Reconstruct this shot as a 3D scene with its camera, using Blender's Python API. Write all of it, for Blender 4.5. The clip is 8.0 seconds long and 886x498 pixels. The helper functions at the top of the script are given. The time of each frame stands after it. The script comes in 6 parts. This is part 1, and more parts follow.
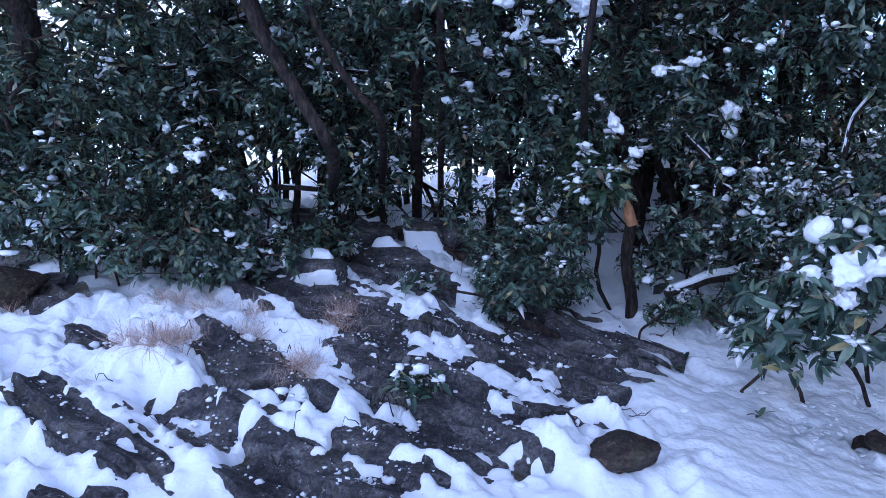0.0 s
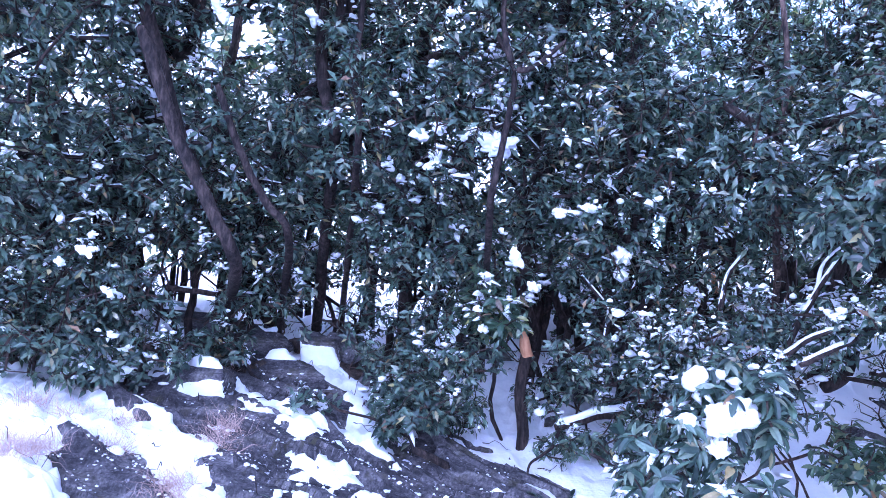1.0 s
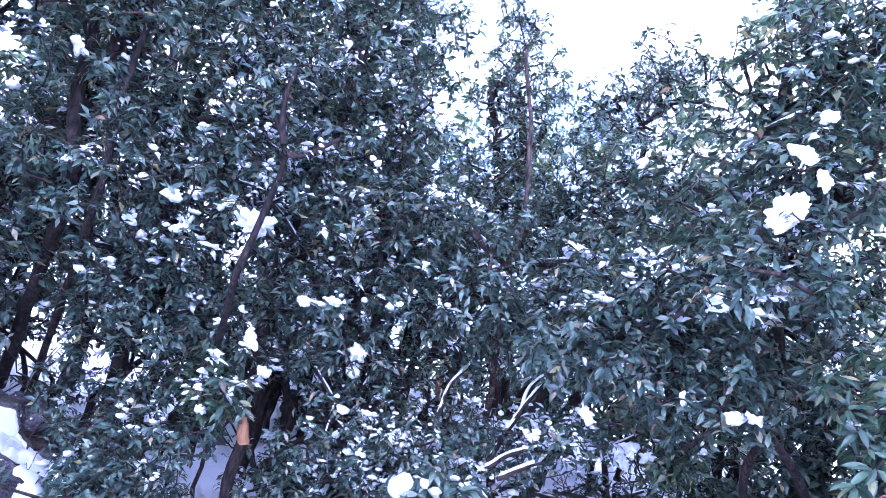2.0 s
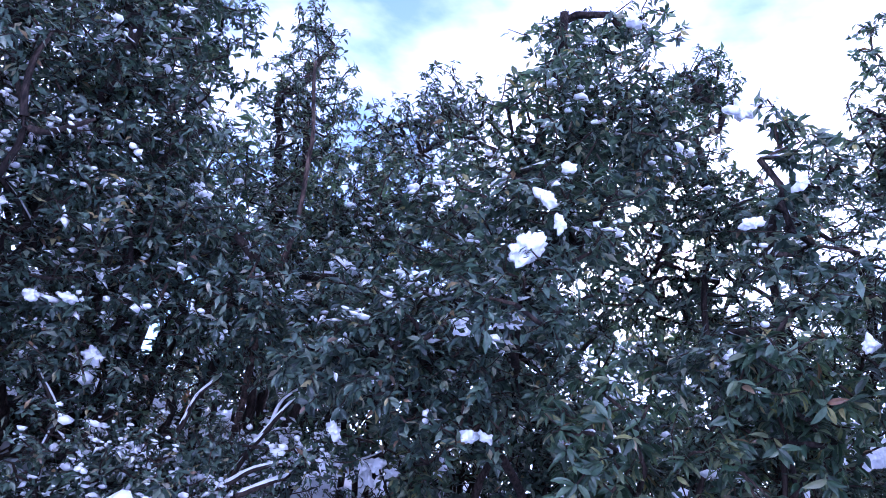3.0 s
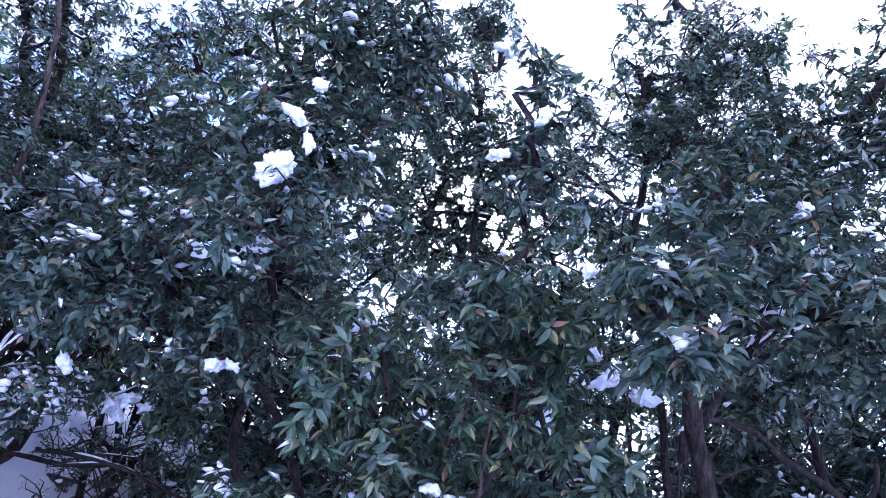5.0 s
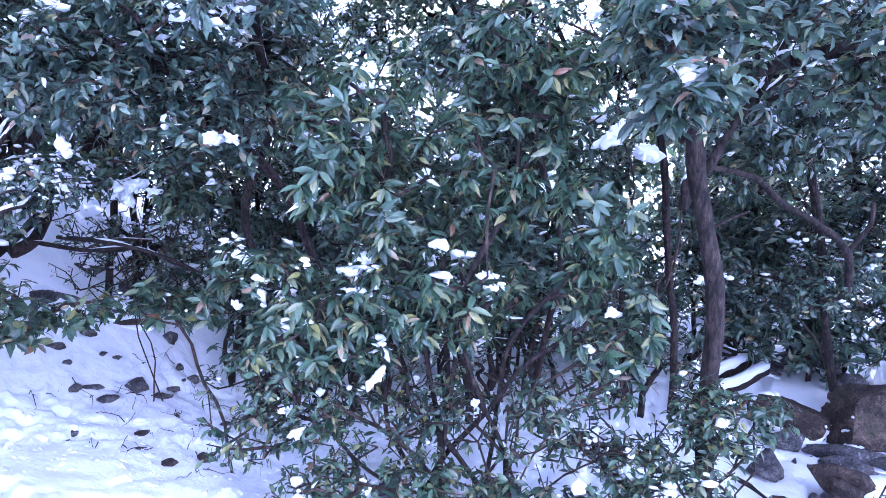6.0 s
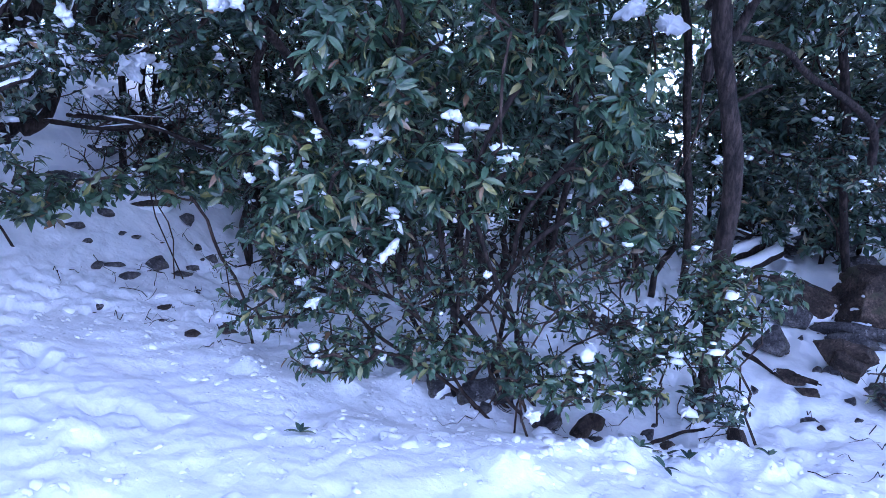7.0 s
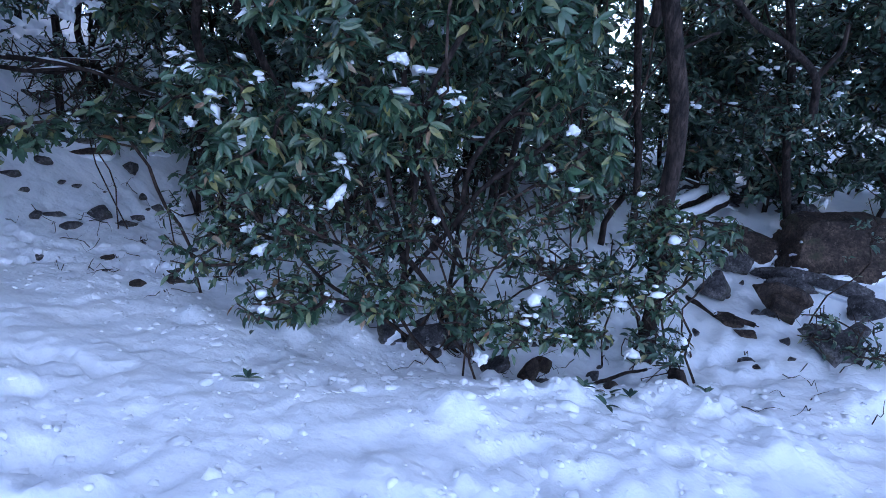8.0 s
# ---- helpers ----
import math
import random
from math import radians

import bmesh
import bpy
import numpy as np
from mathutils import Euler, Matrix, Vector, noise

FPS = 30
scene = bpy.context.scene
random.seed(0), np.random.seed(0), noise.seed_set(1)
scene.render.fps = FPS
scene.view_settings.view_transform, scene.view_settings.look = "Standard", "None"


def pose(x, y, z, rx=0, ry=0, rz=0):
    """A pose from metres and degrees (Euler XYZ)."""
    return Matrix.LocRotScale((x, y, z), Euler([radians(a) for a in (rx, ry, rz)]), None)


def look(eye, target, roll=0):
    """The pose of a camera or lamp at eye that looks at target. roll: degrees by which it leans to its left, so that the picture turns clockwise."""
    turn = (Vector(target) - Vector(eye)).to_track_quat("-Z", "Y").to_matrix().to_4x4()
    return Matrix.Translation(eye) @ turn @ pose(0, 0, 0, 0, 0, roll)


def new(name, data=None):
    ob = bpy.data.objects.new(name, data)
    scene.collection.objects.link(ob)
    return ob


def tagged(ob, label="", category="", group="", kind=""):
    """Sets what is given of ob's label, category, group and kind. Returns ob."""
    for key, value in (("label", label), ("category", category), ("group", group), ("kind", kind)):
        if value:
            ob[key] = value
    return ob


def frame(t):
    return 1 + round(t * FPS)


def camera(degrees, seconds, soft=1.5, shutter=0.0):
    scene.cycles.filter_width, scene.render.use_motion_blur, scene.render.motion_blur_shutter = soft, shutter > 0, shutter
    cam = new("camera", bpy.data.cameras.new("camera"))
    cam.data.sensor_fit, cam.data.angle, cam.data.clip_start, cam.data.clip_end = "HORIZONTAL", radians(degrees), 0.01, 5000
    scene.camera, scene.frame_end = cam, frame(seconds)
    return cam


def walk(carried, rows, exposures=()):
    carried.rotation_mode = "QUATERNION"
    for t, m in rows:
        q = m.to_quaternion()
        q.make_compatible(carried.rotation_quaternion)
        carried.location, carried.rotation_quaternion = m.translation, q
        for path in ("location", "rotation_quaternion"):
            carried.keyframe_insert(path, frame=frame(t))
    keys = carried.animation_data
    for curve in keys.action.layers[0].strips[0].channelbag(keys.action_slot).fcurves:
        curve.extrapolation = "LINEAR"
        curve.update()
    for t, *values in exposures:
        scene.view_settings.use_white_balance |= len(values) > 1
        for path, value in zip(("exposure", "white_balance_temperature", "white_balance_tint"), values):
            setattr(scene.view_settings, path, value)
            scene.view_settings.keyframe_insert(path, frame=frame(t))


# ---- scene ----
# ---- camera and walk ----
cam = camera(65.9, 8.0, soft=0.8)
METRES, EYE, TILT, LEAN, TURN = 1.0, 1.5, -2.0, 0.0, 0.0
ROWS = [
    (0.0, 0.0, 0.0, 0.0, -0.0, -0.0, -0.0),
    (0.5, 0.0178, -0.0343, 0.0394, -3.32, 5.03, -2.26),
    (1.0, 0.0242, -0.0326, 0.0542, -8.23, 9.73, -4.2),
    (1.5, 0.0425, -0.0545, 0.0848, -19.51, 15.48, -7.78),
    (3.0, 0.151, -0.1516, 0.1161, -49.5, 23.41, -7.98),
    (3.5, 0.2745, -0.2373, 0.1374, -58.7, 24.83, -7.16),
    (4.0, 0.3842, -0.3405, 0.1342, -63.37, 23.38, -5.83),
    (5.5, 0.4697, -0.3644, 0.0836, -63.75, 14.02, -3.1),
    (6.0, 0.5223, -0.3467, -0.0147, -63.11, 2.41, -1.04),
    (6.5, 0.5451, -0.3435, -0.0937, -62.66, -3.95, -1.26),
    (7.0, 0.5408, -0.3474, -0.1208, -61.9, -6.48, -1.02),
    (7.5, 0.5497, -0.3628, -0.1552, -62.41, -9.58, -1.2),
    (8.0, 0.5636, -0.3978, -0.1588, -65.33, -10.3, -1.25),
]
EXPOSURES = [(0.0, 1.25, 4950, 24), (0.5, 2.05, 4800, 33), (1.0, 2.75, 4800, 40), (1.5, 3.2, 4950, 43), (3.0, 1.78, 4950, 45), (4.0, 1.0, 5200, 36), (5.5, 2.6, 4950, 44), (6.0, 2.9, 4950, 40), (7.0, 1.9, 4750, 32), (8.0, 1.33, 4850, 21)]
walk(cam, [(t, pose(0, 0, EYE, TILT, LEAN, TURN) @ pose(METRES * x, METRES * y, METRES * z, 90 + pitch, roll, yaw)) for t, x, y, z, yaw, pitch, roll in ROWS], EXPOSURES)

# ---- sky and sun ----
SUN_AZ, SUN_EL = 63.3, 23.2
world = bpy.data.worlds.new("sky")
scene.world = world
world.use_nodes = True
wn, wl = world.node_tree.nodes, world.node_tree.links
wn.clear()
w_sky = wn.new("ShaderNodeTexSky")
w_sky.sky_type, w_sky.sun_disc = "NISHITA", False
w_sky.sun_elevation, w_sky.sun_rotation = radians(SUN_EL), radians(SUN_AZ)
w_sky.altitude, w_sky.dust_density = 2200, 0.6
w_co = wn.new("ShaderNodeTexCoord")
w_map = wn.new("ShaderNodeMapping")
w_map.inputs["Scale"].default_value = (1.0, 1.0, 2.2)
w_map.inputs["Location"].default_value = (0.35, 0.1, 0.2)
w_noise = wn.new("ShaderNodeTexNoise")
w_noise.inputs["Scale"].default_value, w_noise.inputs["Detail"].default_value = 1.9, 7.0
w_ramp = wn.new("ShaderNodeValToRGB")
w_ramp.color_ramp.elements[0].position, w_ramp.color_ramp.elements[1].position = 0.36, 0.60
w_mix = wn.new("ShaderNodeMix")
w_mix.data_type = "RGBA"
w_lum, w_gain, w_tint = wn.new("ShaderNodeRGBToBW"), wn.new("ShaderNodeMath"), wn.new("ShaderNodeMix")
w_gain.operation = "MULTIPLY_ADD"
w_gain.inputs[1].default_value, w_gain.inputs[2].default_value = 2.2, 3.5
w_tint.data_type, w_tint.blend_type = "RGBA", "MULTIPLY"
w_tint.inputs["Factor"].default_value = 1.0
w_tint.inputs["B"].default_value = (0.95, 1.0, 1.08, 1)
w_bg = wn.new("ShaderNodeBackground")
w_bg.inputs["Strength"].default_value = 0.11
w_out = wn.new("ShaderNodeOutputWorld")
wl.new(w_co.outputs["Generated"], w_map.inputs["Vector"])
wl.new(w_map.outputs["Vector"], w_noise.inputs["Vector"])
wl.new(w_noise.outputs["Fac"], w_ramp.inputs["Fac"])
wl.new(w_ramp.outputs["Color"], w_mix.inputs["Factor"])
wl.new(w_sky.outputs["Color"], w_mix.inputs["A"])
wl.new(w_sky.outputs["Color"], w_lum.inputs["Color"])
wl.new(w_lum.outputs["Val"], w_gain.inputs[0])
wl.new(w_gain.outputs["Value"], w_tint.inputs["A"])
wl.new(w_tint.outputs["Result"], w_mix.inputs["B"])
# the bright aureole of the sun behind thin cloud
w_dir, w_dot, w_pow, w_aur = wn.new("ShaderNodeVectorMath"), wn.new("ShaderNodeMath"), wn.new("ShaderNodeMath"), wn.new("ShaderNodeMix")
w_dir.operation = "DOT_PRODUCT"
w_dir.inputs[1].default_value = (math.sin(radians(SUN_AZ)) * math.cos(radians(SUN_EL)), math.cos(radians(SUN_AZ)) * math.cos(radians(SUN_EL)), math.sin(radians(SUN_EL)))
w_dot.operation, w_pow.operation = "MAXIMUM", "POWER"
w_dot.inputs[1].default_value, w_pow.inputs[1].default_value = 0.0, 420.0
w_aur.data_type, w_aur.blend_type, w_aur.clamp_factor = "RGBA", "ADD", False
w_aur.inputs["B"].default_value = (160, 140, 108, 1)
wl.new(w_co.outputs["Generated"], w_dir.inputs[0])
wl.new(w_dir.outputs["Value"], w_dot.inputs[0])
wl.new(w_dot.outputs["Value"], w_pow.inputs[0])
wl.new(w_pow.outputs["Value"], w_aur.inputs["Factor"])
wl.new(w_mix.outputs["Result"], w_aur.inputs["A"])
wl.new(w_aur.outputs["Result"], w_bg.inputs["Color"])
wl.new(w_bg.outputs["Background"], w_out.inputs["Surface"])

sun_data = bpy.data.lights.new("sun", "SUN")
sun_data.energy, sun_data.angle, sun_data.color = 1.3, radians(2.0), (1.0, 0.93, 0.82)
sun = new("sun", sun_data)
sa, se = radians(SUN_AZ), radians(SUN_EL)
sun.matrix_world = look((math.sin(sa) * math.cos(se) * 50, math.cos(sa) * math.cos(se) * 50, math.sin(se) * 50), (0, 0, 0))


# ---- materials ----
def material(name, rough=0.8, spec=0.4):
    m = bpy.data.materials.new(name)
    m.use_nodes = True
    b = m.node_tree.nodes["Principled BSDF"]
    b.inputs["Roughness"].default_value = rough
    b.inputs["Specular IOR Level"].default_value = spec
    return m, m.node_tree.nodes, m.node_tree.links, b


def noise_ramp(n, l, scale, stops, detail=6.0, coord="Object", stretch=(1, 1, 1), rough=0.6, turn=0.0):
    """A noise texture through a colour ramp; returns the ramp's colour and the noise value."""
    co = n.new("ShaderNodeTexCoord")
    mp = n.new("ShaderNodeMapping")
    mp.inputs["Scale"].default_value = stretch
    mp.inputs["Rotation"].default_value = (0, 0, radians(turn))
    t = n.new("ShaderNodeTexNoise")
    t.inputs["Scale"].default_value, t.inputs["Detail"].default_value, t.inputs["Roughness"].default_value = scale, detail, rough
    r = n.new("ShaderNodeValToRGB")
    e = r.color_ramp.elements
    while len(e) < len(stops):
        e.new(0.5)
    for el, (p, c) in zip(e, stops):
        el.position, el.color = p, (*c, 1)
    l.new(co.outputs[coord], mp.inputs["Vector"])
    l.new(mp.outputs["Vector"], t.inputs["Vector"])
    l.new(t.outputs["Fac"], r.inputs["Fac"])
    return r.outputs["Color"], t.outputs["Fac"]


def bump(n, l, b, height, strength, distance, below=None):
    k = n.new("ShaderNodeBump")
    k.inputs["Strength"].default_value, k.inputs["Distance"].default_value = strength, distance
    l.new(height, k.inputs["Height"])
    if below:
        l.new(below.outputs["Normal"], k.inputs["Normal"])
    l.new(k.outputs["Normal"], b.inputs["Normal"])
    return k


def blend(n, l, a, b, fac, mode="MIX"):
    x = n.new("ShaderNodeMix")
    x.data_type, x.blend_type = "RGBA", mode
    for sock, v in (("Factor", fac), ("A", a), ("B", b)):
        if isinstance(v, (int, float)):
            x.inputs[sock].default_value = v
        elif isinstance(v, tuple):
            x.inputs[sock].default_value = (*v, 1)
        else:
            l.new(v, x.inputs[sock])
    return x.outputs["Result"]


def snow_material():
    m, n, l, b = material("snow", 0.75, 0.25)
    b.inputs["Subsurface Weight"].default_value, b.inputs["Subsurface Scale"].default_value = 0.75, 0.024
    b.inputs["Subsurface Radius"].default_value = (1.0, 1.0, 1.0)
    c, f = noise_ramp(n, l, 5.0, [(0.3, (0.76, 0.80, 0.86)), (0.7, (0.86, 0.885, 0.92))])
    l.new(c, b.inputs["Base Color"])
    ramp = [(0, (0, 0, 0)), (1, (1, 1, 1))]
    _, f1 = noise_ramp(n, l, 13.0, ramp, 1.0, rough=0.4)
    _, f2 = noise_ramp(n, l, 42.0, ramp, 1.5, rough=0.45)
    _, f3 = noise_ramp(n, l, 150.0, ramp, 1.0)
    k = bump(n, l, b, f1, 0.4, 0.03)
    k = bump(n, l, b, f2, 0.6, 0.008, k)
    bump(n, l, b, f3, 0.4, 0.002, k)
    return m


def rock_material(name, dark, mid, light, moss, turn=0.0):
    m, n, l, b = material(name, 0.8, 0.35)
    c, f = noise_ramp(n, l, 3.0, [(0.3, dark), (0.5, mid), (0.72, light)], 9.0, stretch=(1, 1, 2.5))
    c2, f2 = noise_ramp(n, l, 60.0, [(0.36, (0.38, 0.38, 0.40)), (0.62, (1.5, 1.45, 1.4))], 4.0)
    c3, f3 = noise_ramp(n, l, 4.5, [(0.56, (0, 0, 0)), (0.68, (1, 1, 1))], 6.0)
    base = blend(n, l, c, c2, 0.8, "MULTIPLY")
    _, f4 = noise_ramp(n, l, 9.0, [(0, (0, 0, 0)), (1, (1, 1, 1))], 8.0, stretch=(1.0, 2.6, 2.6), rough=0.75, turn=turn)
    c5, _ = noise_ramp(n, l, 7.0, [(0.42, (0.55, 0.52, 0.55)), (0.58, (1.3, 1.25, 1.2))], 6.0, stretch=(1.0, 2.6, 2.6), turn=turn)
    base = blend(n, l, base, c5, 0.75, "MULTIPLY")
    c6, _ = noise_ramp(n, l, 24.0, [(0.58, (0, 0, 0)), (0.66, (1, 1, 1))], 6.0, rough=0.8)
    base = blend(n, l, base, tuple(1.25 * q for q in light), c6)
    c7, f7 = noise_ramp(n, l, 13.0, [(0.36, (0.25, 0.25, 0.27)), (0.46, (1.0, 1.0, 1.0))], 7.0, stretch=(0.9, 4.0, 3.0), turn=turn + 8)
    base = blend(n, l, base, c7, 0.7, "MULTIPLY")
    l.new(blend(n, l, base, moss, c3), b.inputs["Base Color"])
    k = bump(n, l, b, f, 0.9, 0.04)
    k = bump(n, l, b, f4, 1.0, 0.03, k)
    bump(n, l, b, f2, 0.7, 0.008, k)
    return m


def bark_material(name, dark, light):
    m, n, l, b = material(name, 0.85, 0.25)
    c, f = noise_ramp(n, l, 30.0, [(0.35, dark), (0.7, light)], 6.0, stretch=(1, 1, 0.35))
    c2, f2 = noise_ramp(n, l, 7.0, [(0.38, (0.5, 0.5, 0.52)), (0.62, (1.35, 1.3, 1.25))], 5.0)
    c3, f3 = noise_ramp(n, l, 70.0, [(0.42, (0.35, 0.33, 0.33)), (0.55, (1.15, 1.15, 1.15))], 4.0, stretch=(1, 1, 0.22))
    l.new(blend(n, l, blend(n, l, c, c2, 0.8, "MULTIPLY"), c3, 0.75, "MULTIPLY"), b.inputs["Base Color"])
    k = bump(n, l, b, f, 1.0, 0.02)
    bump(n, l, b, f3, 0.8, 0.008, k)
    return m


def leaf_material(name, stops):
    """Glossy evergreen leaf; each leaf takes its own colour."""
    m, n, l, b = material(name, 0.32, 0.6)
    g, o, a, fr = n.new("ShaderNodeNewGeometry"), n.new("ShaderNodeObjectInfo"), n.new("ShaderNodeMath"), n.new("ShaderNodeMath")
    a.operation, fr.operation = "ADD", "FRACT"
    l.new(g.outputs["Random Per Island"], a.inputs[0])
    l.new(o.outputs["Random"], a.inputs[1])
    l.new(a.outputs[0], fr.inputs[0])
    r = n.new("ShaderNodeValToRGB")
    r.color_ramp.interpolation = "LINEAR"
    e = r.color_ramp.elements
    while len(e) < len(stops):
        e.new(0.5)
    for el, (p, c) in zip(e, stops):
        el.position, el.color = p, (*c, 1)
    l.new(fr.outputs[0], r.inputs["Fac"])
    c2, f2 = noise_ramp(n, l, 45.0, [(0.3, (0.7, 0.72, 0.7)), (0.7, (1.2, 1.2, 1.15))], 3.0)
    col = blend(n, l, r.outputs["Color"], c2, 0.7, "MULTIPLY")
    l.new(col, b.inputs["Base Color"])
    bump(n, l, b, f2, 0.25, 0.004)
    tr = n.new("ShaderNodeBsdfTranslucent")
    l.new(blend(n, l, col, (1.3, 1.5, 0.6), 1.0, "MULTIPLY"), tr.inputs["Color"])
    ms = n.new("ShaderNodeMixShader")
    ms.inputs["Fac"].default_value = 0.22
    l.new(b.outputs["BSDF"], ms.inputs[1])
    l.new(tr.outputs["BSDF"], ms.inputs[2])
    l.new(ms.outputs["Shader"], n["Material Output"].inputs["Surface"])
    return m


def grain_material(name, a, c, scale=40.0, rough=0.8, stretch=(1, 1, 0.2)):
    m, n, l, b = material(name, rough, 0.3)
    col, f = noise_ramp(n, l, scale, [(0.3, a), (0.7, c)], 5.0, stretch=stretch)
    l.new(col, b.inputs["Base Color"])
    bump(n, l, b, f, 0.5, 0.004)
    return m


SNOW = snow_material()
SLATE = rock_material("slate", (0.021, 0.022, 0.026), (0.082, 0.083, 0.092), (0.26, 0.258, 0.265), (0.060, 0.057, 0.034), 37.0)
BOULDER = rock_material("boulder_stone", (0.018, 0.014, 0.012), (0.055, 0.042, 0.035), (0.15, 0.115, 0.09), (0.06, 0.06, 0.035))
BARK = bark_material("bark", (0.010, 0.008, 0.008), (0.060, 0.045, 0.038))
BROWN_BARK = bark_material("brown_bark", (0.020, 0.014, 0.012), (0.13, 0.092, 0.072))
TWIG = bark_material("twig_bark", (0.03, 0.02, 0.017), (0.09, 0.065, 0.05))
GREENS = [(0.0, (0.010, 0.024, 0.022)), (0.30, (0.020, 0.046, 0.038)), (0.55, (0.038, 0.078, 0.060)), (0.78, (0.062, 0.115, 0.085)), (0.93, (0.12, 0.155, 0.115)), (0.965, (0.20, 0.20, 0.15)), (0.978, (0.22, 0.20, 0.07)), (0.986, (0.15, 0.08, 0.05)), (1.0, (0.03, 0.06, 0.045))]


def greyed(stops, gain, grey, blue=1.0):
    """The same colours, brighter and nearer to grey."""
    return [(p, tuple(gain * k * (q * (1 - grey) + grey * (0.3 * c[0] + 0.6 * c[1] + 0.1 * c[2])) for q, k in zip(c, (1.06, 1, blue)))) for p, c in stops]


# LEAF's mixed-in grey paints on sky sheen as well as pale undersides
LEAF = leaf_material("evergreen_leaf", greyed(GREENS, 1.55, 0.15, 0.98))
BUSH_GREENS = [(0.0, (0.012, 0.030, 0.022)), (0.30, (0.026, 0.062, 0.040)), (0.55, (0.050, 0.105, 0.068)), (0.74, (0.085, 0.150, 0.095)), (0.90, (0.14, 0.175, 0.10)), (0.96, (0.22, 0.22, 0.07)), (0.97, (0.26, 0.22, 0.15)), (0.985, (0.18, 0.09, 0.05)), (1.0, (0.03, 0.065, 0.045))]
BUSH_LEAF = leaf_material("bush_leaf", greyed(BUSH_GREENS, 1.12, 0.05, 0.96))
DRY_GRASS = grain_material("dry_grass", (0.34, 0.22, 0.18), (0.62, 0.48, 0.40))
SPLIT_WOOD = grain_material("split_wood", (0.30, 0.12, 0.05), (0.55, 0.30, 0.16))
DEAD_LEAF = grain_material("dead_leaf", (0.10, 0.045, 0.03), (0.22, 0.10, 0.06), 30.0)


# ---- building helpers ----
def mesh_from(name, verts, tris, mat, smooth=True):
    """A mesh of triangles out of computed arrays."""
    verts, tris = np.asarray(verts, np.float32), np.asarray(tris, np.int32)
    me = bpy.data.meshes.new(name)
    me.vertices.add(len(verts))
    me.vertices.foreach_set("co", verts.ravel())
    me.loops.add(tris.size)
    me.loops.foreach_set("vertex_index", tris.ravel())
    me.polygons.add(len(tris))
    me.polygons.foreach_set("loop_start", np.arange(0, tris.size, 3, dtype=np.int32))
    me.polygons.foreach_set("use_smooth", np.full(len(tris), smooth))
    me.update(calc_edges=True)
    me.materials.append(mat)
    return me


def part_mesh(name, verts, tris, mat, parent, label="", kind="", smooth=True):
    """One mesh object under a thing or one of its parts; the arrays are in world places, things stand unturned."""
    off = np.array(parent.location) + (np.array(parent.parent.location) if parent.parent else 0)
    ob = new(name, mesh_from(name, np.asarray(verts) - off, tris, mat, smooth))
    ob.parent = parent
    return tagged(ob, label=label, kind=kind)


def hash3(ix, iy, iz, seed):
    v = np.sin(ix * 127.1 + iy * 311.7 + iz * 74.7 + seed * 53.3) * 43758.5453
    return v - np.floor(v)


def value_noise(p, seed=0):
    """Smooth noise from 0 to 1 at points p (n, 3)."""
    i = np.floor(p)
    f = p - i
    f = f * f * (3 - 2 * f)
    out = 0
    for dx in (0, 1):
        for dy in (0, 1):
            for dz in (0, 1):
                w = (f[:, 0] if dx else 1 - f[:, 0]) * (f[:, 1] if dy else 1 - f[:, 1]) * (f[:, 2] if dz else 1 - f[:, 2])
                out = out + w * hash3(i[:, 0] + dx, i[:, 1] + dy, i[:, 2] + dz, seed)
    return out


def fbm(p, seed=0, octaves=4):
    out, amp, tot = 0, 1.0, 0
    for k in range(octaves):
        out, tot = out + amp * value_noise(p * 2.0 ** k + 17.3 * k, seed + k), tot + amp
        amp *= 0.5
    return out / tot


def soft(v, k):
    return np.log1p(np.exp(np.clip(v / k, -40, 40))) * k


def hill(x, y):
    """The lie of the land: level by the path, rising into the thicket and to the bank of rocks."""
    right = np.clip((x - 1.2) / 1.8, 0, 1)
    h = (0.18 - 0.10 * right) * soft(y - 0.1, 0.35) + 1.15 * right * soft(y - 4.3, 0.4) + 0.22 * (1 - right) * soft(y - 4.6, 0.3) - 0.03 * soft(-y, 0.5) + 0.20 * soft(x - 4.8, 0.4) * np.clip((4.5 - y) / 3.0, 0, 1)
    h = h + 0.32 / (1 + np.exp(np.clip((x - 0.5) / 0.3, -30, 30))) / (1 + np.exp(np.clip((2.6 - y) / 0.3, -30, 30)))
    behind = (x - 3.35) * 0.83 + (y - 1.0) * 0.56
    h = h - 0.11 * np.exp(-((behind - 0.42) / 0.32) ** 2) / (1 + np.exp(np.clip((np.abs(y - 0.6) - 1.1) / 0.15, -30, 30)))
    return 2.6 * np.tanh(h / 2.6)


# low heaps of thrown snow: x, y, radius, height
HEAPS = (
    (3.14, 0.66, 0.16, 0.09), (3.59, 0.54, 0.10, 0.06), (3.72, 0.31, 0.11, 0.09), (3.77, -0.68, 0.14, 0.08), (4.10, -0.13, 0.10, 0.08), (4.00, -0.42, 0.12, 0.12), (4.55, 0.11, 0.10, 0.07), (3.96, 1.17, 0.12, 0.07), (4.52, -1.09, 0.15, 0.12),
    (3.81, 1.60, 0.10, 0.06), (3.57, 1.82, 0.08, 0.05), (2.19, 2.12, 0.09, 0.05), (3.36, 2.33, 0.10, 0.05), (2.48, 0.58, 0.2, 0.07),
    (0.73, 2.95, 0.13, 0.09), (0.99, 2.69, 0.10, 0.08), (0.45, 2.77, 0.2, 0.05), (-0.91, 2.70, 0.14, 0.07), (-1.42, 3.31, 0.25, 0.10),
)


